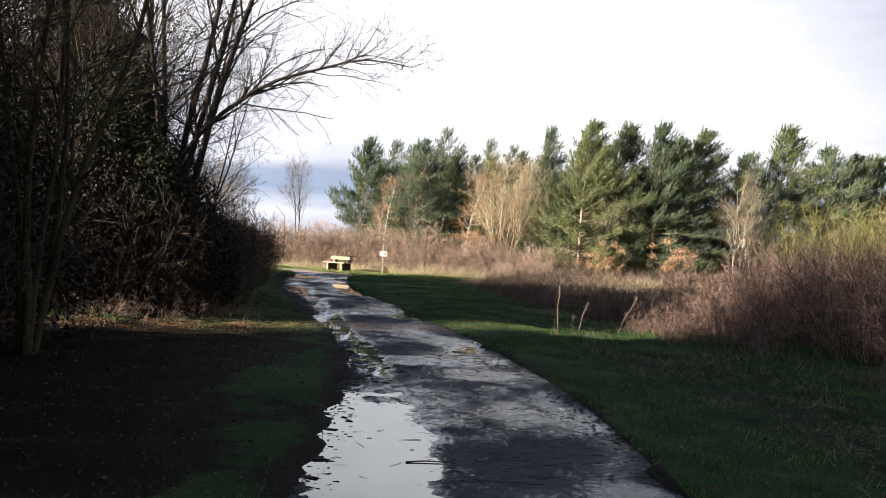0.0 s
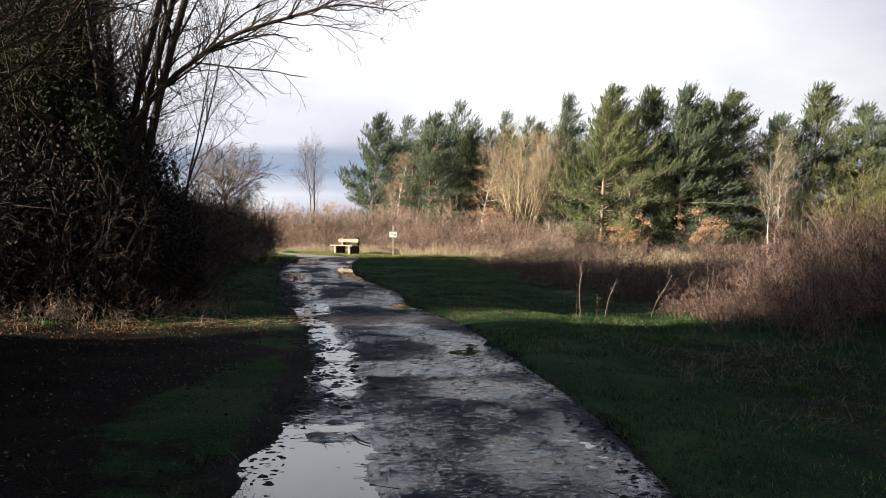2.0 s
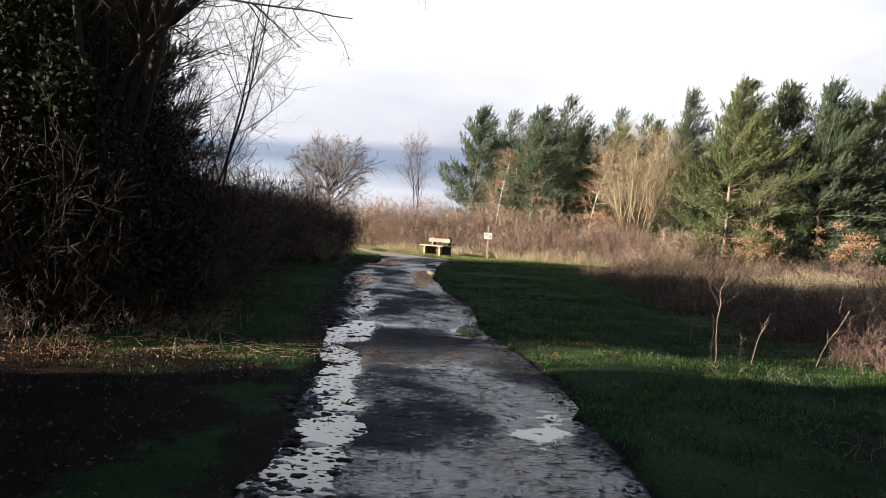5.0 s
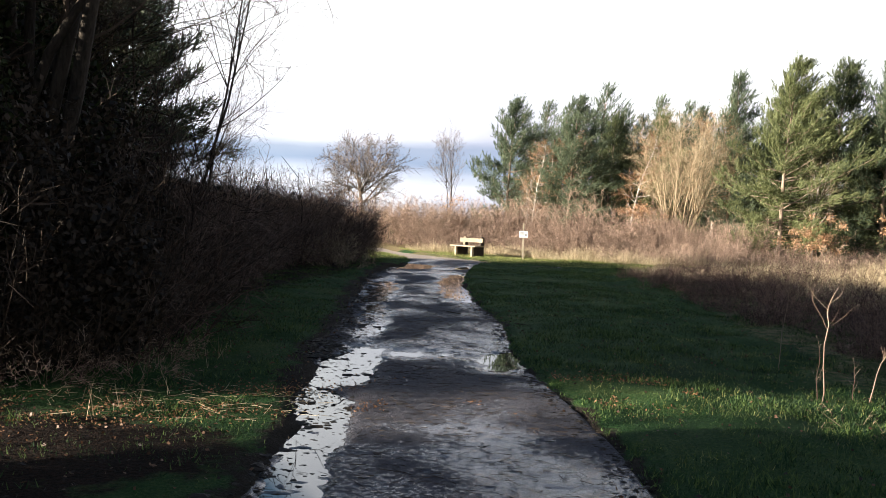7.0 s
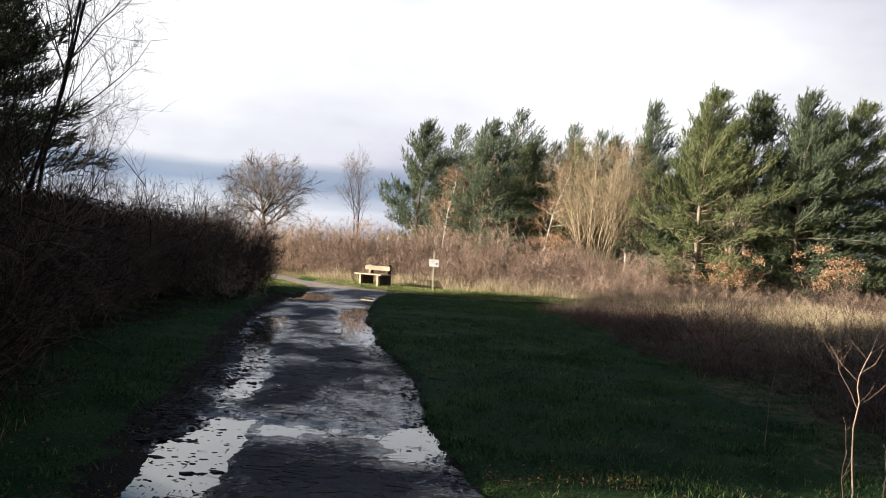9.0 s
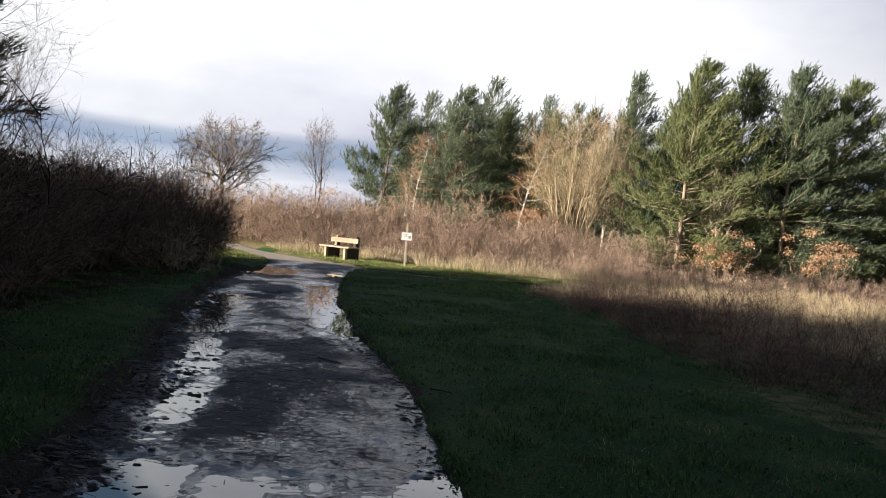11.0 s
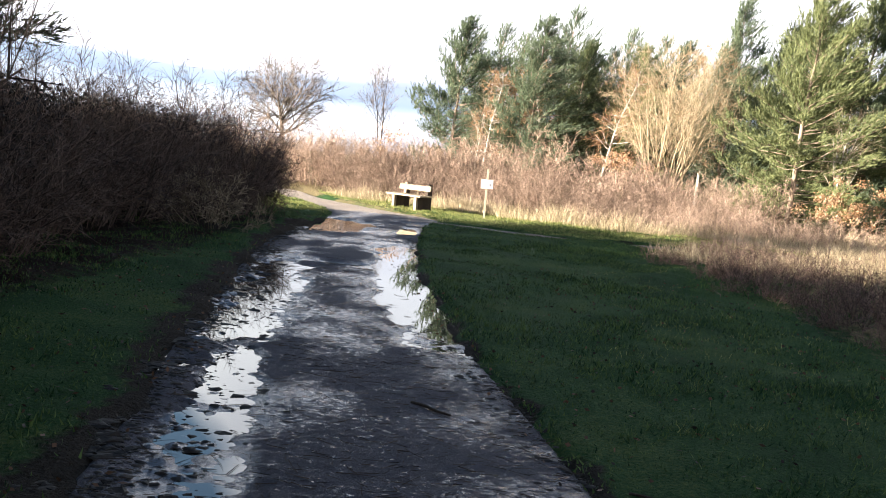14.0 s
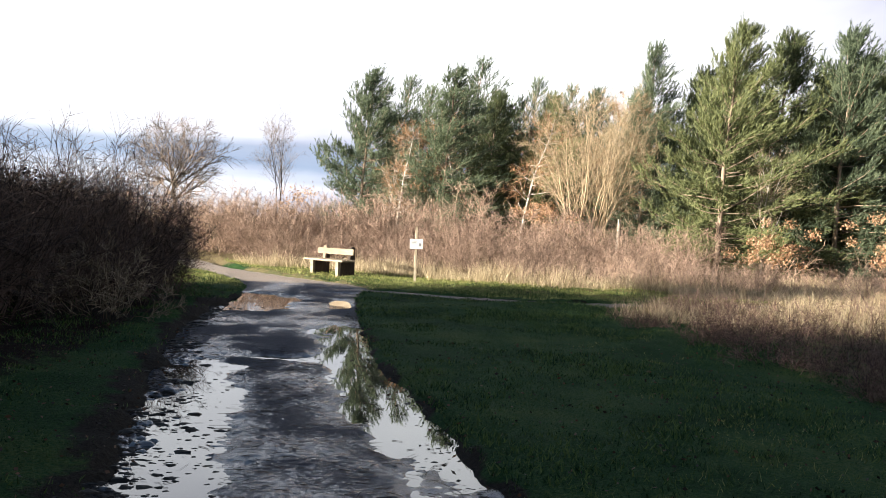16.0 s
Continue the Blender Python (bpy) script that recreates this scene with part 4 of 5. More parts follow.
tk = shrub("thicket_shrub", "dark tangled leafless shrub under the trees", "shrub", "undergrowth of the thicket", np.random.default_rng(70), DARKTWIG, 52, 3.0, 1.8, (7, 7), 0.013, 0.005)
first = True
# the two near (-9, 6.2) were added to keep the sun off the bush
for px, py, s in ((-3.7, 7.7, 0.58), (-4.7, 7.2, 0.88), (-5.7, 7.2, 1.0), (-4.05, 7.3, 0.66), (-6.5, 7.6, 1.2), (-5.4, 8.6, 1.12), (-3.9, 9.2, 0.7), (-6.4, 9.6, 1.3), (-4.8, 10.6, 0.95), (-6.2, 1.3, 0.9), (-8.0, 0.9, 1.2), (-6.9, 1.1, 1.2), (-8.9, 0.3, 1.4), (-6.3, 0.6, 1.0), (-5.0, -0.6, 0.85), (-5.6, -2.6, 1.0), (-7.2, -1.4, 1.2), (-5.4, -5.0, 1.1), (-7.6, -0.2, 1.3), (-5.8, -7.2, 1.1), (-7.8, -4.6, 1.3), (-5.6, -9.6, 1.2), (-7.6, -8, 1.3), (-8.4, 8.0, 1.2), (-7.6, 8.6, 1.2), (-9.6, -0.6, 1.4), (-9.6, -3, 1.4), (-9.9, 9.4, 1.4), (-8.2, 6.3, 1.15), (-9.6, 6.1, 1.35), (-6.0, -12, 1.3), (-8, -11.5, 1.4)):
    if first:
        place(tk, px, py, 0.4, s)
        first = False
    else:
        again(tk, px, py, px * 3, s)


def leaf_cloud(name, label, r, centres, n, size, material, category="foliage"):
    """Leaves scattered through rounded masses: (x, y, z, reach, height)."""
    c = np.array(centres)
    pick = r.integers(0, len(c), n)
    v = unit(r.normal(size=(n, 3))) * (r.random((n, 1)) ** 0.4)
    at = c[pick, :3] + v * np.stack([c[pick, 3], c[pick, 3], c[pick, 4]], 1)
    keep = ~(in_gap(at[:, 0], at[:, 1]) & (at[:, 0] > -30)) & (at[:, 2] > 0.05)
    at = at[keep]
    way = unit(r.normal(size=at.shape) + [0.2, -0.1, -0.3])
    return thing(name, *blades(at, way, r.uniform(0.6, 1.3, len(at)) * size, r.uniform(0.5, 0.8, len(at)) * size, r=r), material, label, category, kind="stuff")


R4 = np.random.default_rng(80)
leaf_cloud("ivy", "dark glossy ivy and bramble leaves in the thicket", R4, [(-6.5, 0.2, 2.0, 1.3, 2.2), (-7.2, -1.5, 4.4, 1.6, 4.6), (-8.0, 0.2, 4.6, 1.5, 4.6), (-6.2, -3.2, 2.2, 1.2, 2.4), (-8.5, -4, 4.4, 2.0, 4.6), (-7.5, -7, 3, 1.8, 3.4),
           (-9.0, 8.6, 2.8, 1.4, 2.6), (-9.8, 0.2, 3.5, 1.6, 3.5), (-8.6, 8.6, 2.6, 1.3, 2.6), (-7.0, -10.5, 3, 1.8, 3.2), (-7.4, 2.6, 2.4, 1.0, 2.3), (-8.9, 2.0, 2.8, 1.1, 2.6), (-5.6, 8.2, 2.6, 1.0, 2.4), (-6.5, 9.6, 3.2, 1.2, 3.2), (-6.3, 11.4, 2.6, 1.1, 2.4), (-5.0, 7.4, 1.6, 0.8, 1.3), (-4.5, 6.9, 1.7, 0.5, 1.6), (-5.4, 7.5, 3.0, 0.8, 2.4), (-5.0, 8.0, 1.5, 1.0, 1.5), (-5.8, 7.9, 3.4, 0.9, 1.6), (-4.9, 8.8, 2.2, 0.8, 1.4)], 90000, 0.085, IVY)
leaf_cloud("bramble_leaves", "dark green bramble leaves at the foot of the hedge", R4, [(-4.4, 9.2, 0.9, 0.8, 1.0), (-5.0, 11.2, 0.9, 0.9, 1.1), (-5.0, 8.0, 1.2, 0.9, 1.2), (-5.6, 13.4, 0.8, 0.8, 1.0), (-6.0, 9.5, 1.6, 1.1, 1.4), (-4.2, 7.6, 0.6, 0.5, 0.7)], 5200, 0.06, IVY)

# leaf masses added to stop the low sun and blacken the shaded interiors
leaf_cloud("hedge_leaves", "withered dark leaves caught inside the hedge", R4, [(px - 0.5, py, 1.05, 1.1, 1.15) for px, py in HEDGE[2:] if py < 26.8], 44000, 0.085, SHADELEAF)
leaf_cloud("rear_leaves", "withered dark leaves in the tall shrubs behind the hedge", R4, [(px, py, 1.5 * k, 1.1, 1.6 * k) for px, py, k in REAR], 30000, 0.12, SHADELEAF)
leaf_cloud("thicket_leaves", "withered dark leaves filling the thicket", R4, [(-5.3 - 0.4 * (n % 2), -6.0 + 0.75 * n, 1.3 + 0.3 * (n % 3), 1.1, 1.7 + 0.3 * (n % 3)) for n in range(16)], 60000, 0.085, SHADELEAF)
leaf_cloud("inner_leaves", "withered dark leaves in the rear of the hedge", R4, [(px - 2.9, py, 1.15, 1.0, 1.2) for px, py in HEDGE[2:-2]], 26000, 0.11, SHADELEAF)

# bush fill, its shade put into the near-black leaf colour
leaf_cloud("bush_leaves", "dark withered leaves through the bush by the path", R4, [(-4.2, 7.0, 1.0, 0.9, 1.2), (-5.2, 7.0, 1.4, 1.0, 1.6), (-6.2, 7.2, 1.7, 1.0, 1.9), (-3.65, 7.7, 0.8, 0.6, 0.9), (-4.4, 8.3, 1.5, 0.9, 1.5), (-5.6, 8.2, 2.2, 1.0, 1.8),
           (-7.4, 9.0, 2.2, 1.2, 2.4), (-8.8, 9.6, 3.5, 1.4, 3.5), (-7.2, 11.2, 3.3, 1.3, 3.2), (-9.6, 12.2, 4.0, 1.6, 4.0), (-6.4, 12.8, 2.0, 1.0, 1.8), (-4.0, 8.9, 1.0, 0.6, 1.1), (-4.6, 7.2, 1.6, 0.9, 1.4)], 84000, 0.075, SHADELEAF)

# ---- scrub ----
def stems(name, label, r, x, y, height, material, side=4, lean=0.16, stem_r=0.006, twig_r=0.0035, k=4, twig=(0.2, 0.45), category="scrub", lift=-0.01, ang=(30, 85), wob=0.26):
    n = len(x)
    S = np.stack([x, y, lie(x, y) - 0.05], 1)
    way = np.stack([r.normal(0, lean, n), r.normal(0, lean, n), np.ones(n)], 1)
    P, R = limbs(r, S, way, height, np.full(n, stem_r) * r.uniform(0.6, 1.3, n), k, wob, lift, 0.35)
    pieces = [tubes(P, R, 3)]
    if side:
        s, w, l, _ = sprout(r, P, R, height, side, 0.3, 1.0, ang, twig, 0.5, 0.05)
        P1, Q1 = limbs(r, s, w, l, np.full(len(s), twig_r), 2, 0.16, lift, 0.4)
        pieces.append(tubes(P1, Q1, 2))
    return thing(name, *joined(*pieces), material, label, category, kind="stuff")


def scatter(r, n, x0, x1, y0, y1, keep):
    x, y = r.uniform(x0, x1, n), r.uniform(y0, y1, n)
    k = keep(x, y)
    return x[k], y[k]


FRONT = np.array([(-8, 6.6), (1.9, 6.0), (3.9, 5.8), (5.1, 5.5), (6.5, 5.0), (7.8, 4.6), (10, 4.7), (12, 4.4), (15, 3.9), (17, 3.5), (18.5, 2.95), (20, 2.65), (23, 2.5), (25.5, 2.6), (27, 3.4), (27.6, 5.5)])


def scrub_front(y):
    return np.interp(y, FRONT[:, 0], FRONT[:, 1])


R5 = np.random.default_rng(90)
# red-brown dead stems along the grass
x, y = scatter(R5, 18000, 2.4, 13, -6, 27.4, lambda x, y: (x > scrub_front(y) + 0.2 + 0.5 * smooth(y, 10, 13) + 0.3 * vnoise(x, y, 0.5, 8) + 1.0 * vnoise(x, y, 1.7, 44) * smooth(y, 8, 12)) & (vnoise(x, y, 0.9, 45) + 0.4 * vnoise(x, y, 0.35, 46) > -0.42 + 0.55 * R5.random(len(x))) & (R5.random(len(x)) < np.clip(1.15 - (x - scrub_front(y)) * 0.11, 0.15, 1)))
h = (0.42 + 0.55 * smooth(x - scrub_front(y), 0, 1.8) * (1 - 0.78 * smooth(y, 16, 23))) * R5.uniform(0.6, 1.25, len(x)) * (1 + 0.55 * vnoise(x, y, 1.1, 17)) * (1 + 0.3 * vnoise(x, y, 0.35, 18))
stems("dead_bramble_thicket", "tangled red-brown dead bramble and willowherb stems", R5, x, y, h, REDSTEM, 8, 0.36, 0.0042, 0.0026)
# low bramble clumps along the edge of the grass
clump = shrub("bramble_clump", "low domed clump of dead red-brown bramble", "bramble", "bramble clumps along the grass", np.random.default_rng(91), REDSTEM, 42, 0.8, 1.05, (7, 6), 0.005, 0.003, 0.2, -0.01)
first = True
for q in np.arange(8.6, 27.2, 0.85):
    for row in range(2):
        px, py = float(scrub_front(q)) + 0.95 + row * 1.3 + R5.normal(0, 0.35), q + R5.normal(0, 0.3)
        s = R5.uniform(0.5, 1.1) * (1 - 0.25 * float(smooth(np.array(q), 17, 24))) * (0.85 + 0.3 * row)
        place(clump, px, py, q, s) if first else again(clump, px, py, q * 3, s, R5.uniform(0.8, 1.15))
        first = False
# paler scrub beyond the side track up to the pines
x, y = scatter(R5, 9000, 2.5, 36, 27, 44, lambda x, y: (y > 29.9 + 0.10 * np.abs(x - 3) + 0.3 * vnoise(x, y, 1, 3)) & (off_path(x, y) > 0.4) & (y > 33.6 - 0.25 * x) & ((y < 41) | (x < 9)))
stems("pale_scrub", "sunlit pinkish-brown scrub in front of the pines", R5, x, y, R5.uniform(0.25, 0.85, len(x)) * (1 + 0.5 * vnoise(x, y, 2, 4)), BUSHTWIG, 9, 0.3, 0.005, 0.0035)
x, y = scatter(R5, 3600, 12, 34, 8, 30, lambda x, y: x > 12 + 0.4 * vnoise(x, y, 1, 3))
stems("open_scrub", "low brown winter scrub on open ground", R5, x, y, R5.uniform(0.4, 1.1, len(x)), REDSTEM, 7, 0.4, 0.006, 0.005)
# brown thicket behind the bench
bushes = [shrub("thicket_bush", "sunlit brown leafless bush behind the bench", "shrub", "bushes behind the bench", np.random.default_rng(94 + n), BUSHTWIG, 48, 2.3, 1.6, (8, 7), 0.008, 0.0048, 0.11, 0.05) for n in range(2)]
n = 0
for row in range(4):
    for q in np.arange(-17 + 0.7 * (row % 2), 9.5, 1.55):
        px, py = q + R5.normal(0, 0.3), 37.4 + row * 2.0 - 0.42 * q * (1 - 0.35 * (q > 0)) + R5.normal(0, 0.35)
        s = (0.62, 0.9, 1.1, 1.2)[row] * R5.uniform(0.8, 1.18) * (0.85 if q > 3 else 1)
        if float(off_path([px], [py])[0]) < 1.5 or py > 54:
            continue
        place(bushes[n], px, py, q, s) if n < 2 else again(bushes[n % 2], px, py, q, s)
        n += 1

for q in np.arange(-3, 32, 1.9):
    again(bushes[n % 2], q + R5.normal(0, 0.4), 54.6 - 0.28 * max(q - 6, 0) + R5.normal(0, 0.5), q * 2, R5.uniform(1.1, 1.5))
    n += 1

# taller shrubs on the right of the first stretch
tall = shrub("tall_shrub", "tall leafless reddish-brown shrub", "shrub", "shrubs beside the grass", np.random.default_rng(100), REDSTEM, 52, 2.5, 1.5, (8, 6), 0.009, 0.0048, 0.11, 0.05)
first = True
for px, py, s in ((7.4, 9.2, 0.8), (8.6, 10.6, 0.95), (8.3, 7.6, 0.95), (9.8, 9.0, 1.0), (9.6, 12.2, 0.9), (7.8, 5.4, 0.85), (9.2, 5.8, 1.0), (11.0, 11.0, 1.05), (8.0, 3.2, 0.95), (9.8, 3.8, 1.1), (11.2, 7.4, 1.1), (6.6, 7.2, 0.6), (7.2, 11.4, 0.62), (11.6, 14, 0.9), (13, 12, 1.0), (8.2, 0.6, 1.0), (10, 1.5, 1.1)):
    if first:
        place(tall, px, py, 0.4, s)
        first = False
    else:
        again(tall, px, py, px * 3, s)
olive = shrub("willow_shrub", "yellow-olive leafless willow shrub in the sun", "shrub", "willows behind the scrub", np.random.default_rng(101), OLIVESTEM, 60, 3.4, 1.7, (8, 6), 0.012, 0.005, 0.08, 0.06)
first = True
for px, py, s in ((12.6, 16.0, 0.95), (14.6, 17.5, 1.05), (16.0, 15.0, 1.05), (13.4, 13.6, 0.9), (17.5, 19, 1.1), (15.6, 21.5, 1.0), (19, 23.5, 1.1), (21.5, 27, 1.15), (23.5, 31, 1.1)):
    if first:
        place(olive, px, py, 0.4, s)
        first = False
    else:
        again(olive, px, py, px * 3, s)

# bleached grass at the foot of the thicket and among the scrub
R6 = np.random.default_rng(110)


def grass_blades(name, label, r, x, y, height, material, width=0.006, lean=0.35, category="grass"):
    n = len(x)
    S = np.stack([x, y, lie(x, y) - 0.02], 1)
    a = r.uniform(0, 2 * np.pi, n)
    way = np.stack([np.cos(a) * lean * r.random(n), np.sin(a) * lean * r.random(n), np.ones(n)], 1)
    return thing(name, *blades(S, way, height, np.ravel(width * 2 * r.uniform(0.7, 1.3, (n, 1))), r=r, thin=True), material, label, category, kind="stuff")


x, y = scatter(R6, 130000, -14, 12, 31, 47, lambda x, y: (off_path(x, y) > 0.35) & (np.abs(y - (35.4 - 0.42 * x - 0.7 * (x > 0))) < 1.0 + 0.5 * vnoise(x, y, 1.2, 7)) & (y > 32.4))
grass_blades("dry_grass", "bleached straw-coloured dry grass", R6, x, y, R6.uniform(0.2, 0.62, len(x)) * (1 + 0.5 * vnoise(x, y, 0.9, 19)), STRAW, 0.006, 1.1)
x, y = scatter(R6, 60000, 2.2, 14, 18, 32, lambda x, y: (x > scrub_front(y) + 0.5 + 2.4 * (1 - smooth(y, 22, 27)) + 0.9 * vnoise(x, y, 1.7, 44)) & (off_path(x, y) > 0.3) & (vnoise(x, y, 1.1, 27) + 0.5 * vnoise(x, y, 0.4, 47) > 0.35 - 0.6 * smooth(y, 21, 26) - 0.3 * smooth(x, 4, 8)))
grass_blades("pale_tussocks", "pale dead grass tussocks among the scrub", R6, x, y, R6.uniform(0.15, 0.55, len(x)), STRAW, 0.005, 1.5)
x, y = scatter(R6, 14000, 10, 34, 28, 38, lambda x, y: (off_path(x, y) > 0.3) & (vnoise(x, y, 1.4, 28) > -0.2))
grass_blades("open_dry_grass", "pale dry grass on open ground before the pines", R6, x, y, R6.uniform(0.2, 0.55, len(x)), STRAW, 0.008, 1.2)
x, y = scatter(R6, 800, -6.2, -2.2, 4.6, 9.2, lambda x, y: (vnoise(x, y, 0.6, 29) > -0.05) & (x < -2.5 - 0.1 * np.abs(y - 6.5)) & (x > -4.2) & (y > 5.4 + 0.05 * x))
grass_blades("tussock_grass", "dry straw and grass at the foot of the thicket", R6, x, y, R6.uniform(0.08, 0.36, len(x)), STRAW, 0.0028, 1.3)

# short grass
R7 = np.random.default_rng(120)
n = 640000
x = R7.uniform(-7.2, 6.6, n)
y = -5 + 38 * R7.random(n) ** 1.35
dd = off_path(x, y)
keep = (dd > -0.02 + 0.08 * fbm(x, y, 0.3, 33, 2)) & (R7.random(n) < np.where(x < -1.1, np.where(y < 5, 0.06, 0.75), 1.0) * smooth(dd, -0.02, np.where(x < -0.16 * np.maximum(y, 0), 0.50, 0.10)))
x, y = x[keep], y[keep]
grass_blades("lawn_grass", "short wet green grass beside the path", R7, x, y, R7.uniform(0.018, 0.062, len(x)) * (1 + 0.6 * vnoise(x, y, 0.8, 36)) * (1 + 0.55 * vnoise(x, y, 0.22, 37)), GRASS, 0.0040 + 0.00024 * np.clip(y[:, None] + 5, 0, 40), 1.25)
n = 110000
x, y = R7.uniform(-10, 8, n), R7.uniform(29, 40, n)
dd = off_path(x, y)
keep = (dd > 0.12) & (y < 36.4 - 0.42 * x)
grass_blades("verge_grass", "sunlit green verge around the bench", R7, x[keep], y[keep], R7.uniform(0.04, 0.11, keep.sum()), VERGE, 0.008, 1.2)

# mossy tufts, thickest round y 8 to lighten the sun patch by colour
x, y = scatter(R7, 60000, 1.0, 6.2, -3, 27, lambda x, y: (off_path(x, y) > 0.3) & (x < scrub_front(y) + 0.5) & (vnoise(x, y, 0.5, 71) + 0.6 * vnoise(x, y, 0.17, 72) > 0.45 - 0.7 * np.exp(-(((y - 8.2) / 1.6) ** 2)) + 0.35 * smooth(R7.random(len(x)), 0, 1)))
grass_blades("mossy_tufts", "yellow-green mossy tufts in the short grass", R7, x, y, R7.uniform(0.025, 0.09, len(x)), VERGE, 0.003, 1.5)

# hummocks of longer grass
tx, ty = scatter(R7, 420, 0.6, 6.0, -4, 27, lambda x, y: (off_path(x, y) > 0.35) & (x < scrub_front(y) + 0.3))
for material, pick, count, tall, label in ((GRASS, slice(0, None), 90, 0.10, "hummocks of longer green grass"), (VERGE, slice(0, None, 5), 40, 0.08, "yellowed grass in the hummocks")):
    hx, hy = np.repeat(tx[pick], count), np.repeat(ty[pick], count)
    wide = np.repeat(R7.uniform(0.05, 0.15, len(tx[pick])), count)
    hx, hy = hx + R7.normal(0, 1, len(hx)) * wide * 1.3, hy + R7.normal(0, 1, len(hx)) * wide * 0.8
    grass_blades("grass_hummocks", label, R7, hx, hy, R7.uniform(0.4, 1.1, len(hx)) * tall, material, 0.004, 1.6)

# dead stalks lying in the rough margin
x, y = scatter(R7, 2600, 2.5, 6.6, -6, 8, lambda x, y: (x > 2.9 + 0.8 * vnoise(x, y, 1.3, 81)) & (x < scrub_front(y) + 0.4) & (vnoise(x, y, 0.7, 82) > -0.1))
stems("dead_stalks", "bleached broken stalks lying in the rough grass", R7, x, y, R7.uniform(0.08, 0.34, len(x)), PALESTEM, 3, 1.1, 0.003, 0.002, 3, category="stalks")

# fallen leaves and broken twigs
n = 16000
x, y = R7.uniform(-6.5, 4.5, n), R7.uniform(-5, 22, n)
dd = off_path(x, y)
keep = (R7.random(n) < np.where(x < -1.6, np.where(y < 6.5, 1.0, 0.6), 0.32)) & (dd > -0.2)
x, y = x[keep], y[keep]
at = np.stack([x, y, lie(x, y) + 0.012], 1)
thing("fallen_leaves", *blades(at, R7.normal(size=at.shape) * [1, 1, 0.25], R7.uniform(0.022, 0.05, len(at)), R7.uniform(0.015, 0.03, len(at)), r=R7), DEADLEAF, "damp brown fallen leaves", "leaves", kind="stuff")
# bright leaves strewn along the sun lane to colour in its lit streak
n = 11000
x = R7.uniform(-8.0, 2.0, n)
y = 7.05 + (0.37 * x - 0.1 + R7.normal(0.1, 0.42, n)) / 0.93 + 0.5 * smooth(x, -3.5, -1.5)
keep = vnoise(x, y, 0.4, 63) > -0.35 + 0.75 * smooth(x, -1.6, -0.9)
x, y = x[keep], y[keep]
at = np.stack([x, y, np.where(off_path(x, y) < 0, -0.03, lie(x, y)) + R7.uniform(0.008, 0.03, len(x))], 1)
thing("dry_leaves", *blades(at, R7.normal(size=at.shape) * [1, 1, 0.5], R7.uniform(0.014, 0.036, len(at)), R7.uniform(0.006, 0.018, len(at)), r=R7), SUNLEAF, "dry orange-brown leaves at the foot of the thicket", "leaves", kind="stuff")
n = 8000
y = -3 + 24 * R7.random(n)
f = R7.random(n)
x = np.interp(y, L_SIDE[:, 1][:1500], L_SIDE[:, 0][:1500]) * (1 - f) + np.interp(y, R_SIDE[:, 1][:1500], R_SIDE[:, 0][:1500]) * f
zz, _ = path_height(x, y, np.full(n, -0.5))
keep = (zz > LEVEL) | (R7.random(n) < 0.05)
x, y, zz = x[keep], y[keep], zz[keep]
n = len(x)
S = np.stack([x, y, np.maximum(zz, LEVEL) + 0.004], 1)
a = R7.uniform(0, 2 * np.pi, n)
P, Q = limbs(R7, S, np.stack([np.cos(a), np.sin(a) * 0.5, 0 * a + 0.01], 1), R7.gamma(3.0, 0.028, n).clip(0.03, 0.26), R7.uniform(0.001, 0.003, n), 3, 0.16, 0, 0.5)
P[..., 2] = S[:, None, 2]
thing("twig_litter", *tubes(P, Q, 3), DARKTWIG, "small dark twigs lying on the wet path", "twigs", kind="stuff")
n = 150
a = R7.uniform(0, 2 * np.pi, n)
x, y = R7.uniform(-3.6, -1.2, n), R7.normal(6.7, 0.35, n)
S = np.stack([x, y, np.where(off_path(x, y) < 0, -0.03, lie(x, y)) + R7.uniform(0.0, 0.03, n)], 1)
P, Q = limbs(R7, S, np.stack([np.cos(a), np.sin(a) * 0.4, 0.1 + 0 * a], 1), R7.uniform(0.05, 0.2, n), np.full(n, 0.0022), 4, 0.1, -0.03, 0.6)
thing("straw_litter", *tubes(P, Q, 3), STRAW, "trampled straw across the edge of the path", "straw", kind="stuff")

# clods of mud and grit along the puddles and path edges
n = 17000
y = R7.uniform(-4, 25, n)
lx, rx = np.interp(y, L_SIDE[:1500, 1], L_SIDE[:1500, 0]), np.interp(y, R_SIDE[:1500, 1], R_SIDE[:1500, 0])
kind = R7.random(n)
x = np.where(kind < 0.70, lx + np.abs(R7.normal(0.02, 0.34, n)), np.where(kind < 0.9, rx + 0.06 - np.abs(R7.normal(0, 0.2, n)), lx + (rx - lx) * R7.random(n)))
keep = (y > 1.0) | (x < lx + 0.25) | (kind > 0.7)
x, y = x[keep], y[keep]
zz, _ = path_height(x, y, np.full(len(x), -0.3))
size = R7.gamma(2.0, 0.005, len(x)).clip(0.004, 0.026)
ball = np.array([(1, 0, 0), (0.3, 1, 0), (-1, 0.2, 0), (-0.2, -1, 0), (0.5, 0.4, 0.55), (-0.4, 0.1, 0.7), (0.3, -0.5, 0.5)])
ballf = np.array([(0, 1, 4), (1, 2, 5), (1, 5, 4), (2, 3, 5), (3, 6, 5), (3, 0, 6), (0, 4, 6), (4, 5, 6)])
turn = R7.uniform(0, 6.28, len(x))
c, sn = np.cos(turn)[:, None], np.sin(turn)[:, None]
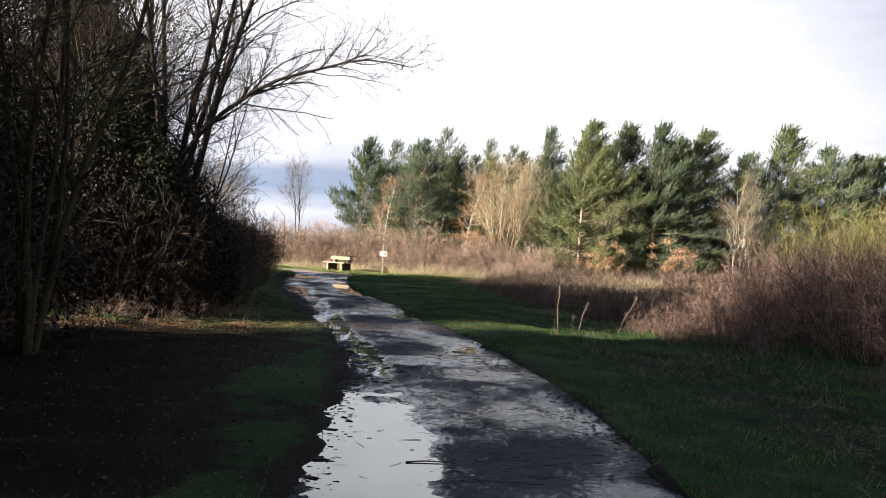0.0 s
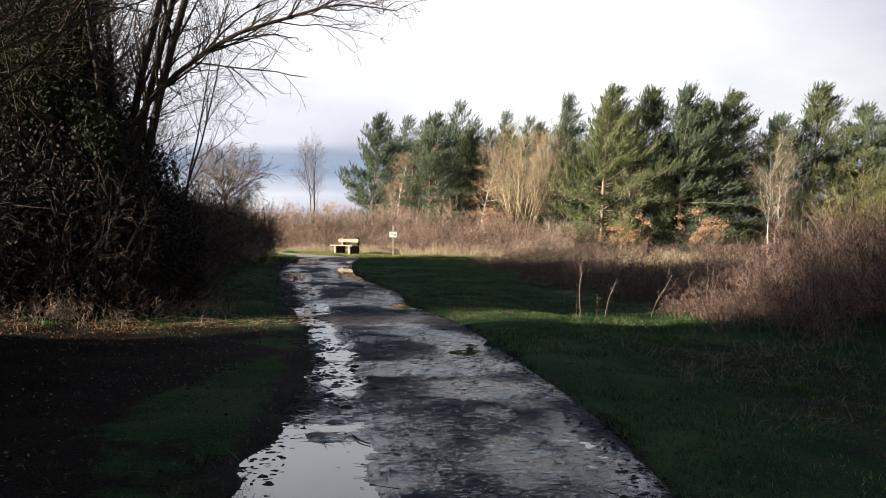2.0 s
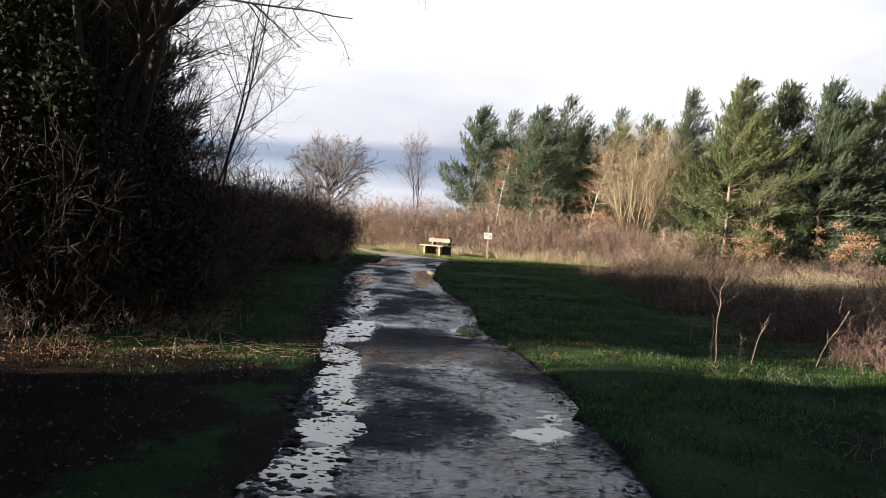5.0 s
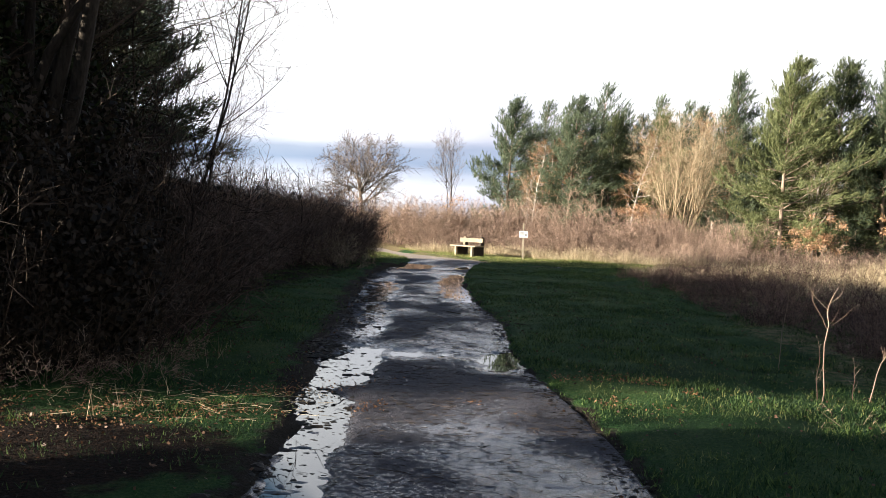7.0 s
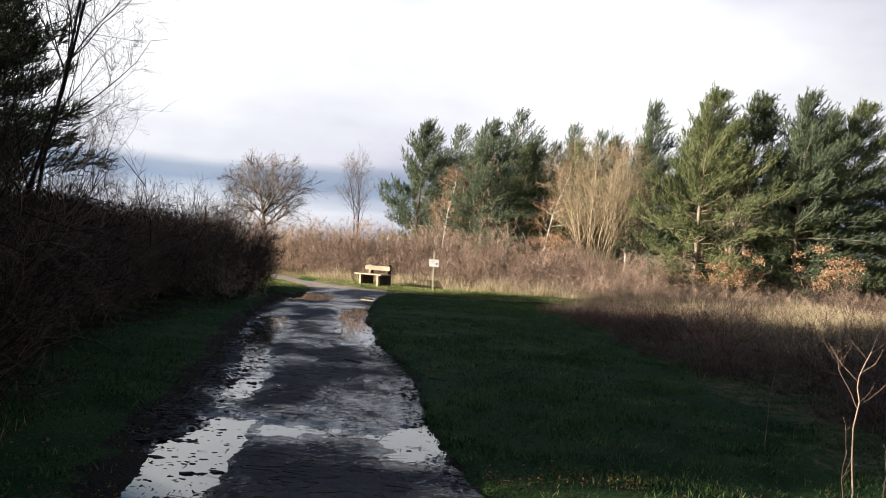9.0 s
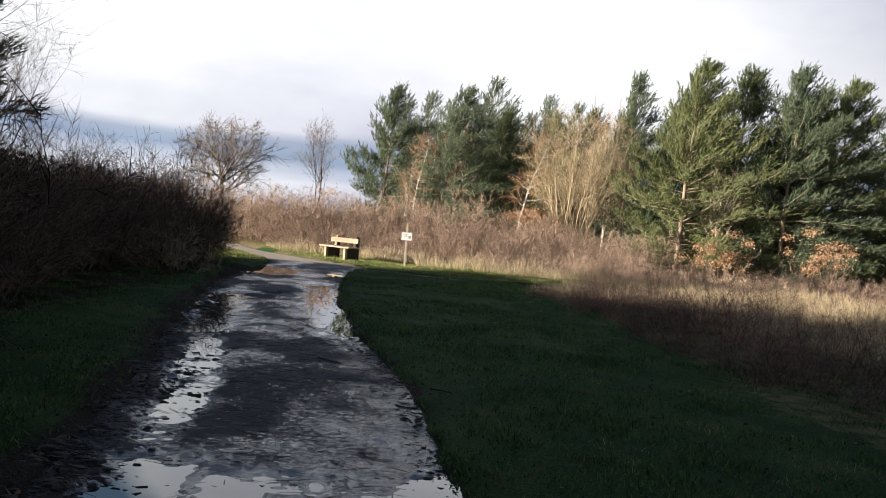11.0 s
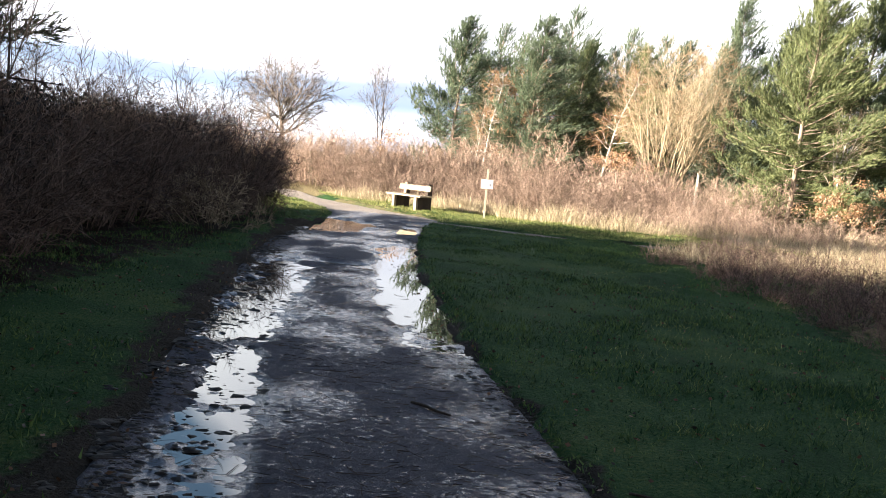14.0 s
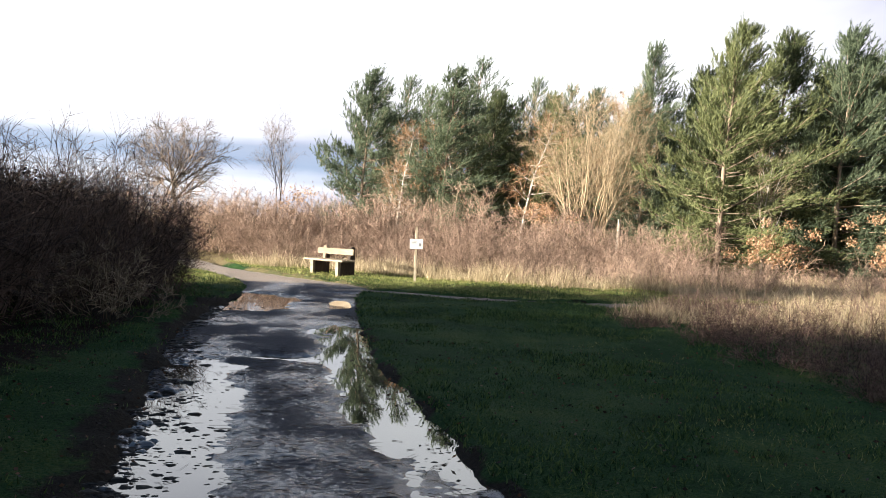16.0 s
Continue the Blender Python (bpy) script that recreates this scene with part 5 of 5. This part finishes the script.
bx, by = ball[None, :, 0] * c - ball[None, :, 1] * sn, ball[None, :, 0] * sn + ball[None, :, 1] * c
V = np.stack([x[:, None] + bx * size[:, None] * 1.5, y[:, None] + by * size[:, None], np.maximum(zz, LEVEL)[:, None] - 0.006 + ball[None, :, 2] * size[:, None] * 0.6 * R7.uniform(0.5, 1.2, (len(x), 1))], -1)
F = (np.arange(len(x))[:, None, None] * 7 + ballf[None]).reshape(-1, 3)
thing("mud_clods", V.reshape(-1, 3), F, MUD, "dark wet clods of mud and grit", "mud", kind="stuff", smooth=True)

# sodden leaf mould lying in the water along the edge
n = 15000
y = -5 + 31 * R7.random(n) ** 0.9
lx = np.interp(y, L_SIDE[:1500, 1], L_SIDE[:1500, 0])
x = lx - 0.25 + np.abs(R7.normal(0, 0.42, n)) * np.where(y < 0.8, 0.38, 1.0)
keep = vnoise(x, y, 0.30, 61) + 0.6 * vnoise(x, y, 0.1, 62) > -0.1 + 0.6 * (x - lx)
x, y = x[keep], y[keep]
zz, _ = path_height(x, y, np.full(len(x), -0.3))
size = R7.gamma(2.0, 0.009, len(x)).clip(0.009, 0.055)
turn = R7.uniform(0, 6.28, len(x))
c, sn = np.cos(turn)[:, None], np.sin(turn)[:, None]
bx, by = ball[None, :, 0] * c - ball[None, :, 1] * sn, ball[None, :, 0] * sn + ball[None, :, 1] * c
jag = R7.uniform(0.55, 1.35, (len(x), 7)) * size[:, None]
V = np.stack([x[:, None] + bx * jag * 1.5, y[:, None] + by * jag, np.maximum(zz, LEVEL)[:, None] - 0.004 + ball[None, :, 2] * jag * 0.45], -1)
F = (np.arange(len(x))[:, None, None] * 7 + ballf[None]).reshape(-1, 3)
thing("leaf_mould", V.reshape(-1, 3), F, MUD, "sodden black leaf mould along the water's edge", "leaves", kind="stuff")

# beech scrub that keeps its russet leaves
for n, (px, py, w, z0, z1, cnt) in enumerate(((5.3, 44.0, 1.2, 1.2, 2.6, 900), (12.0, 38.2, 1.6, 0.5, 2.0, 1300), (16.0, 37.8, 1.3, 0.5, 2.1, 1000), (19.5, 37.0, 0.8, 0.4, 1.9, 450), (-4.5, 44, 0.9, 1.4, 2.7, 300), (6.6, 43.6, 0.8, 0.7, 1.8, 350))):
    r = np.random.default_rng(130 + n)
    t = empty("beech_shrub", "low beech shrub with russet winter leaves", "shrub", "russet beeches under the pines")
    st, tw = shrub_mesh(r, 14, z1, w, (6, 4), 0.012, 0.005)
    part("branching", *joined(st, tw), BROWNSTEM, t)
    cnt *= 2
    lump = r.normal(0, 0.42, (26, 3)) * [w, w, (z1 - z0) * 0.6]
    v = lump[r.integers(0, 26, cnt)] + r.normal(0, 0.14, (cnt, 3)) * [1, 1, 0.7] + [0, 0, (z0 + z1) / 2]
    part("leaves", *blades(v, r.normal(size=v.shape) + [0, 0, -0.4], r.uniform(0.055, 0.10, cnt), r.uniform(0.04, 0.065, cnt), r=r), BEECH, t)
    place(t, px, py)

# dead saplings in the sun patch
R8 = np.random.default_rng(140)


def sapling(lines, label, x, y):
    t = empty("dead_sapling", label, "sapling", "dead saplings on the grass")
    main, side = [], []
    for pts, rad in lines:
        P = resample(pts, 9)[None] + R8.normal(0, 0.006, (1, 9, 3))
        rad = rad * 0.46
        main.append(tubes(P, np.linspace(rad, rad * 0.4, 9)[None], 7))
        s, w, l, _ = sprout(R8, P, np.full((1, 9), rad), np.array([pts[-1][2] + 0.2]), 8, 0.3, 1, (30, 65), (0.12, 0.32), 0.4, 0.1)
        P1, Q1 = limbs(R8, s, w, l, np.full(len(s), rad * 0.28), 5, 0.12, 0.03, 0.5)
        side.append(tubes(P1, Q1, 4))
    part("stem", *joined(*main, *side), BROWNSTEM, t, smooth=True)
    return place(t, x, y)


sapling([([(0, 0, -0.1), (0.0, 0, 0.35), (0.03, 0, 0.75), (0.02, 0, 0.95), (0.10, 0, 1.12)], 0.016), ([(0.02, 0, 0.72), (-0.06, 0, 0.85), (-0.13, 0, 1.0), (-0.14, 0, 1.12)], 0.010), ([(-0.05, 0.02, -0.1), (-0.05, 0.02, 0.3), (-0.04, 0.02, 0.55)], 0.012)], "pale dead forked sapling in the grass", 3.28, 8.75)
sapling([([(0, 0, -0.1), (0.08, 0, 0.25), (0.16, 0, 0.5), (0.2, 0, 0.62)], 0.014), ([(-0.1, 0.1, -0.1), (-0.1, 0.1, 0.2), (-0.09, 0.1, 0.34)], 0.014)], "short broken leaning sapling stump in the grass", 3.75, 8.9)
sapling([([(0, 0, -0.1), (0.12, 0, 0.3), (0.28, 0, 0.55), (0.4, 0, 0.8)], 0.018)], "pale leaning dead stem at the edge of the scrub", 4.75, 9.4)
sapling([([(0, 0, -0.1), (0.02, 0, 0.4), (0.08, 0, 0.8), (0.07, 0, 1.0)], 0.009)], "thin dead stem at the edge of the scrub", 3.35, 10.6)
# twiggy bramble below the end of the hedge, pale stems painting a sunlit patch
br = shrub("pale_bramble", "low twiggy bramble below the hedge, coloured pale as if sunlit", "bramble", "", np.random.default_rng(150), PALESTEM, 44, 1.15, 1.3, (8, 6), 0.007, 0.0045, 0.22, -0.02, 0.45)
place(br, -5.2, 22.9)
br2 = shrub("low_bramble", "low dry brown bramble at the foot of the thicket", "bramble", "brambles at the thicket foot", np.random.default_rng(151), BROWNSTEM, 34, 0.85, 1.2, (6, 5), 0.005, 0.0028, 0.2, 0.0)
place(br2, -3.8, 7.0, 0, 0.7)
for px, py, s in ((-4.4, 6.3, 0.75), (-3.1, 7.5, 0.5), (-5.0, 6.0, 0.7), (-3.4, 8.4, 0.6)):
    again(br2, px, py, px * 5, s)

# sticks on the path
for n, (px, py, a, l, rad) in enumerate(((-0.92, 13.75, -0.65, 0.32, 0.012), (0.25, 12.6, -0.5, 0.3, 0.008), (-0.3, 14.5, 0.35, 0.22, 0.007), (-0.15, -0.1, -1.0, 0.35, 0.006), (0.05, -2.4, 0.1, 0.4, 0.006))):
    r = np.random.default_rng(160 + n)
    P = resample([(-l / 2, 0, 0), (-l / 6, 0.012, 0.004), (l / 6, -0.01, 0.003), (l / 2, 0.006, 0)], 8)[None]
    z0, _ = path_height(np.array([px]), np.array([py]), np.array([-0.5]))
    st = thing("stick", *tubes(P, np.linspace(rad, rad * 0.6, 8)[None], 7), BARK, "short dark fallen stick on the wet path", "stick", "sticks on the path", smooth=True)
    place(st, px, py, a, 1, 1, max(float(z0[0]), LEVEL) + rad * 0.8)

# ---- bench ----
bench = empty("bench", "weathered wooden bench with solid dark end supports", "bench")
for sx in (-0.48, 0.48):
    part("side_panel", *box(sx - 0.06, sx + 0.06, 0.10, 0.50, -0.05, 0.40), WOODDARK, bench, "dark timber end support")
    part("front_leg", *box(sx - 0.055, sx + 0.055, 0.0, 0.095, -0.05, 0.40), WOODGREY, bench)
    lean = box(sx - 0.055, sx + 0.055, 0.44, 0.54, 0.30, 0.80)
    lean[0][:, 1] += (lean[0][:, 2] - 0.3) * 0.12
    part("back_post", *lean, WOODGREY if sx < 0 else WOODDARK, bench)
    foot = box(sx - 0.058, sx + 0.058, 0.505, 0.64, -0.05, 0.78 if sx > 0 else 0.70)
    part("rear_post", *foot, WOODDARK, bench, "dark timber rear post")
for y0 in (-0.05, 0.13, 0.31):
    part("seat_plank", *box(-0.76, 0.72, y0, y0 + 0.165, 0.402, 0.455), WOODGREY, bench)
back = box(-0.70, 0.66, 0.432, 0.478, 0.58, 0.745)
back[0][:, 1] += (back[0][:, 2] - 0.3) * 0.12 - 0.04
part("backrest", *back, WOODGREY, bench)
place(bench, -2.85, 33.75, radians(-42), 1.0, z=0.0)

# ---- sign ----
sign = empty("sign_post", "small white notice on a pale wooden post", "sign")
part("post", *box(-0.028, 0.028, -0.028, 0.028, -0.15, 1.43, 0.006), POSTWOOD, sign)
board = part("board", *box(-0.17, 0.17, -0.046, -0.030, 0.86, 1.12, 0.004), WHITEPAINT, sign, "white notice board")
for x0, x1, z0, z1 in ((0.06, 0.13, 0.93, 1.01), (-0.13, 0.02, 1.055, 1.072), (-0.13, 0.0, 1.02, 1.034), (-0.13, 0.03, 0.985, 0.999)):
    part("printed_bar", *box(x0, x1, -0.049, -0.0455, z0, z1, 0.001), GREYPRINT, board)
place(sign, -0.42, 32.7, radians(4), 1.0, z=0.0)

# ---- far distance ----
R9 = np.random.default_rng(170)
x, y = scatter(R9, 5200, -75, 75, 64, 120, lambda x, y: (np.abs(y - 95 - 6 * vnoise(x, y, 20, 2)) < 10) | ((x < -9) & (y < 75) & (y > 64)))
stems("far_hedgerow", "distant brown winter hedgerow", R9, x, y, R9.uniform(1.6, 3.4, len(x)), BROWNSTEM, 9, 0.2, 0.025, 0.016, twig=(0.2, 0.45))
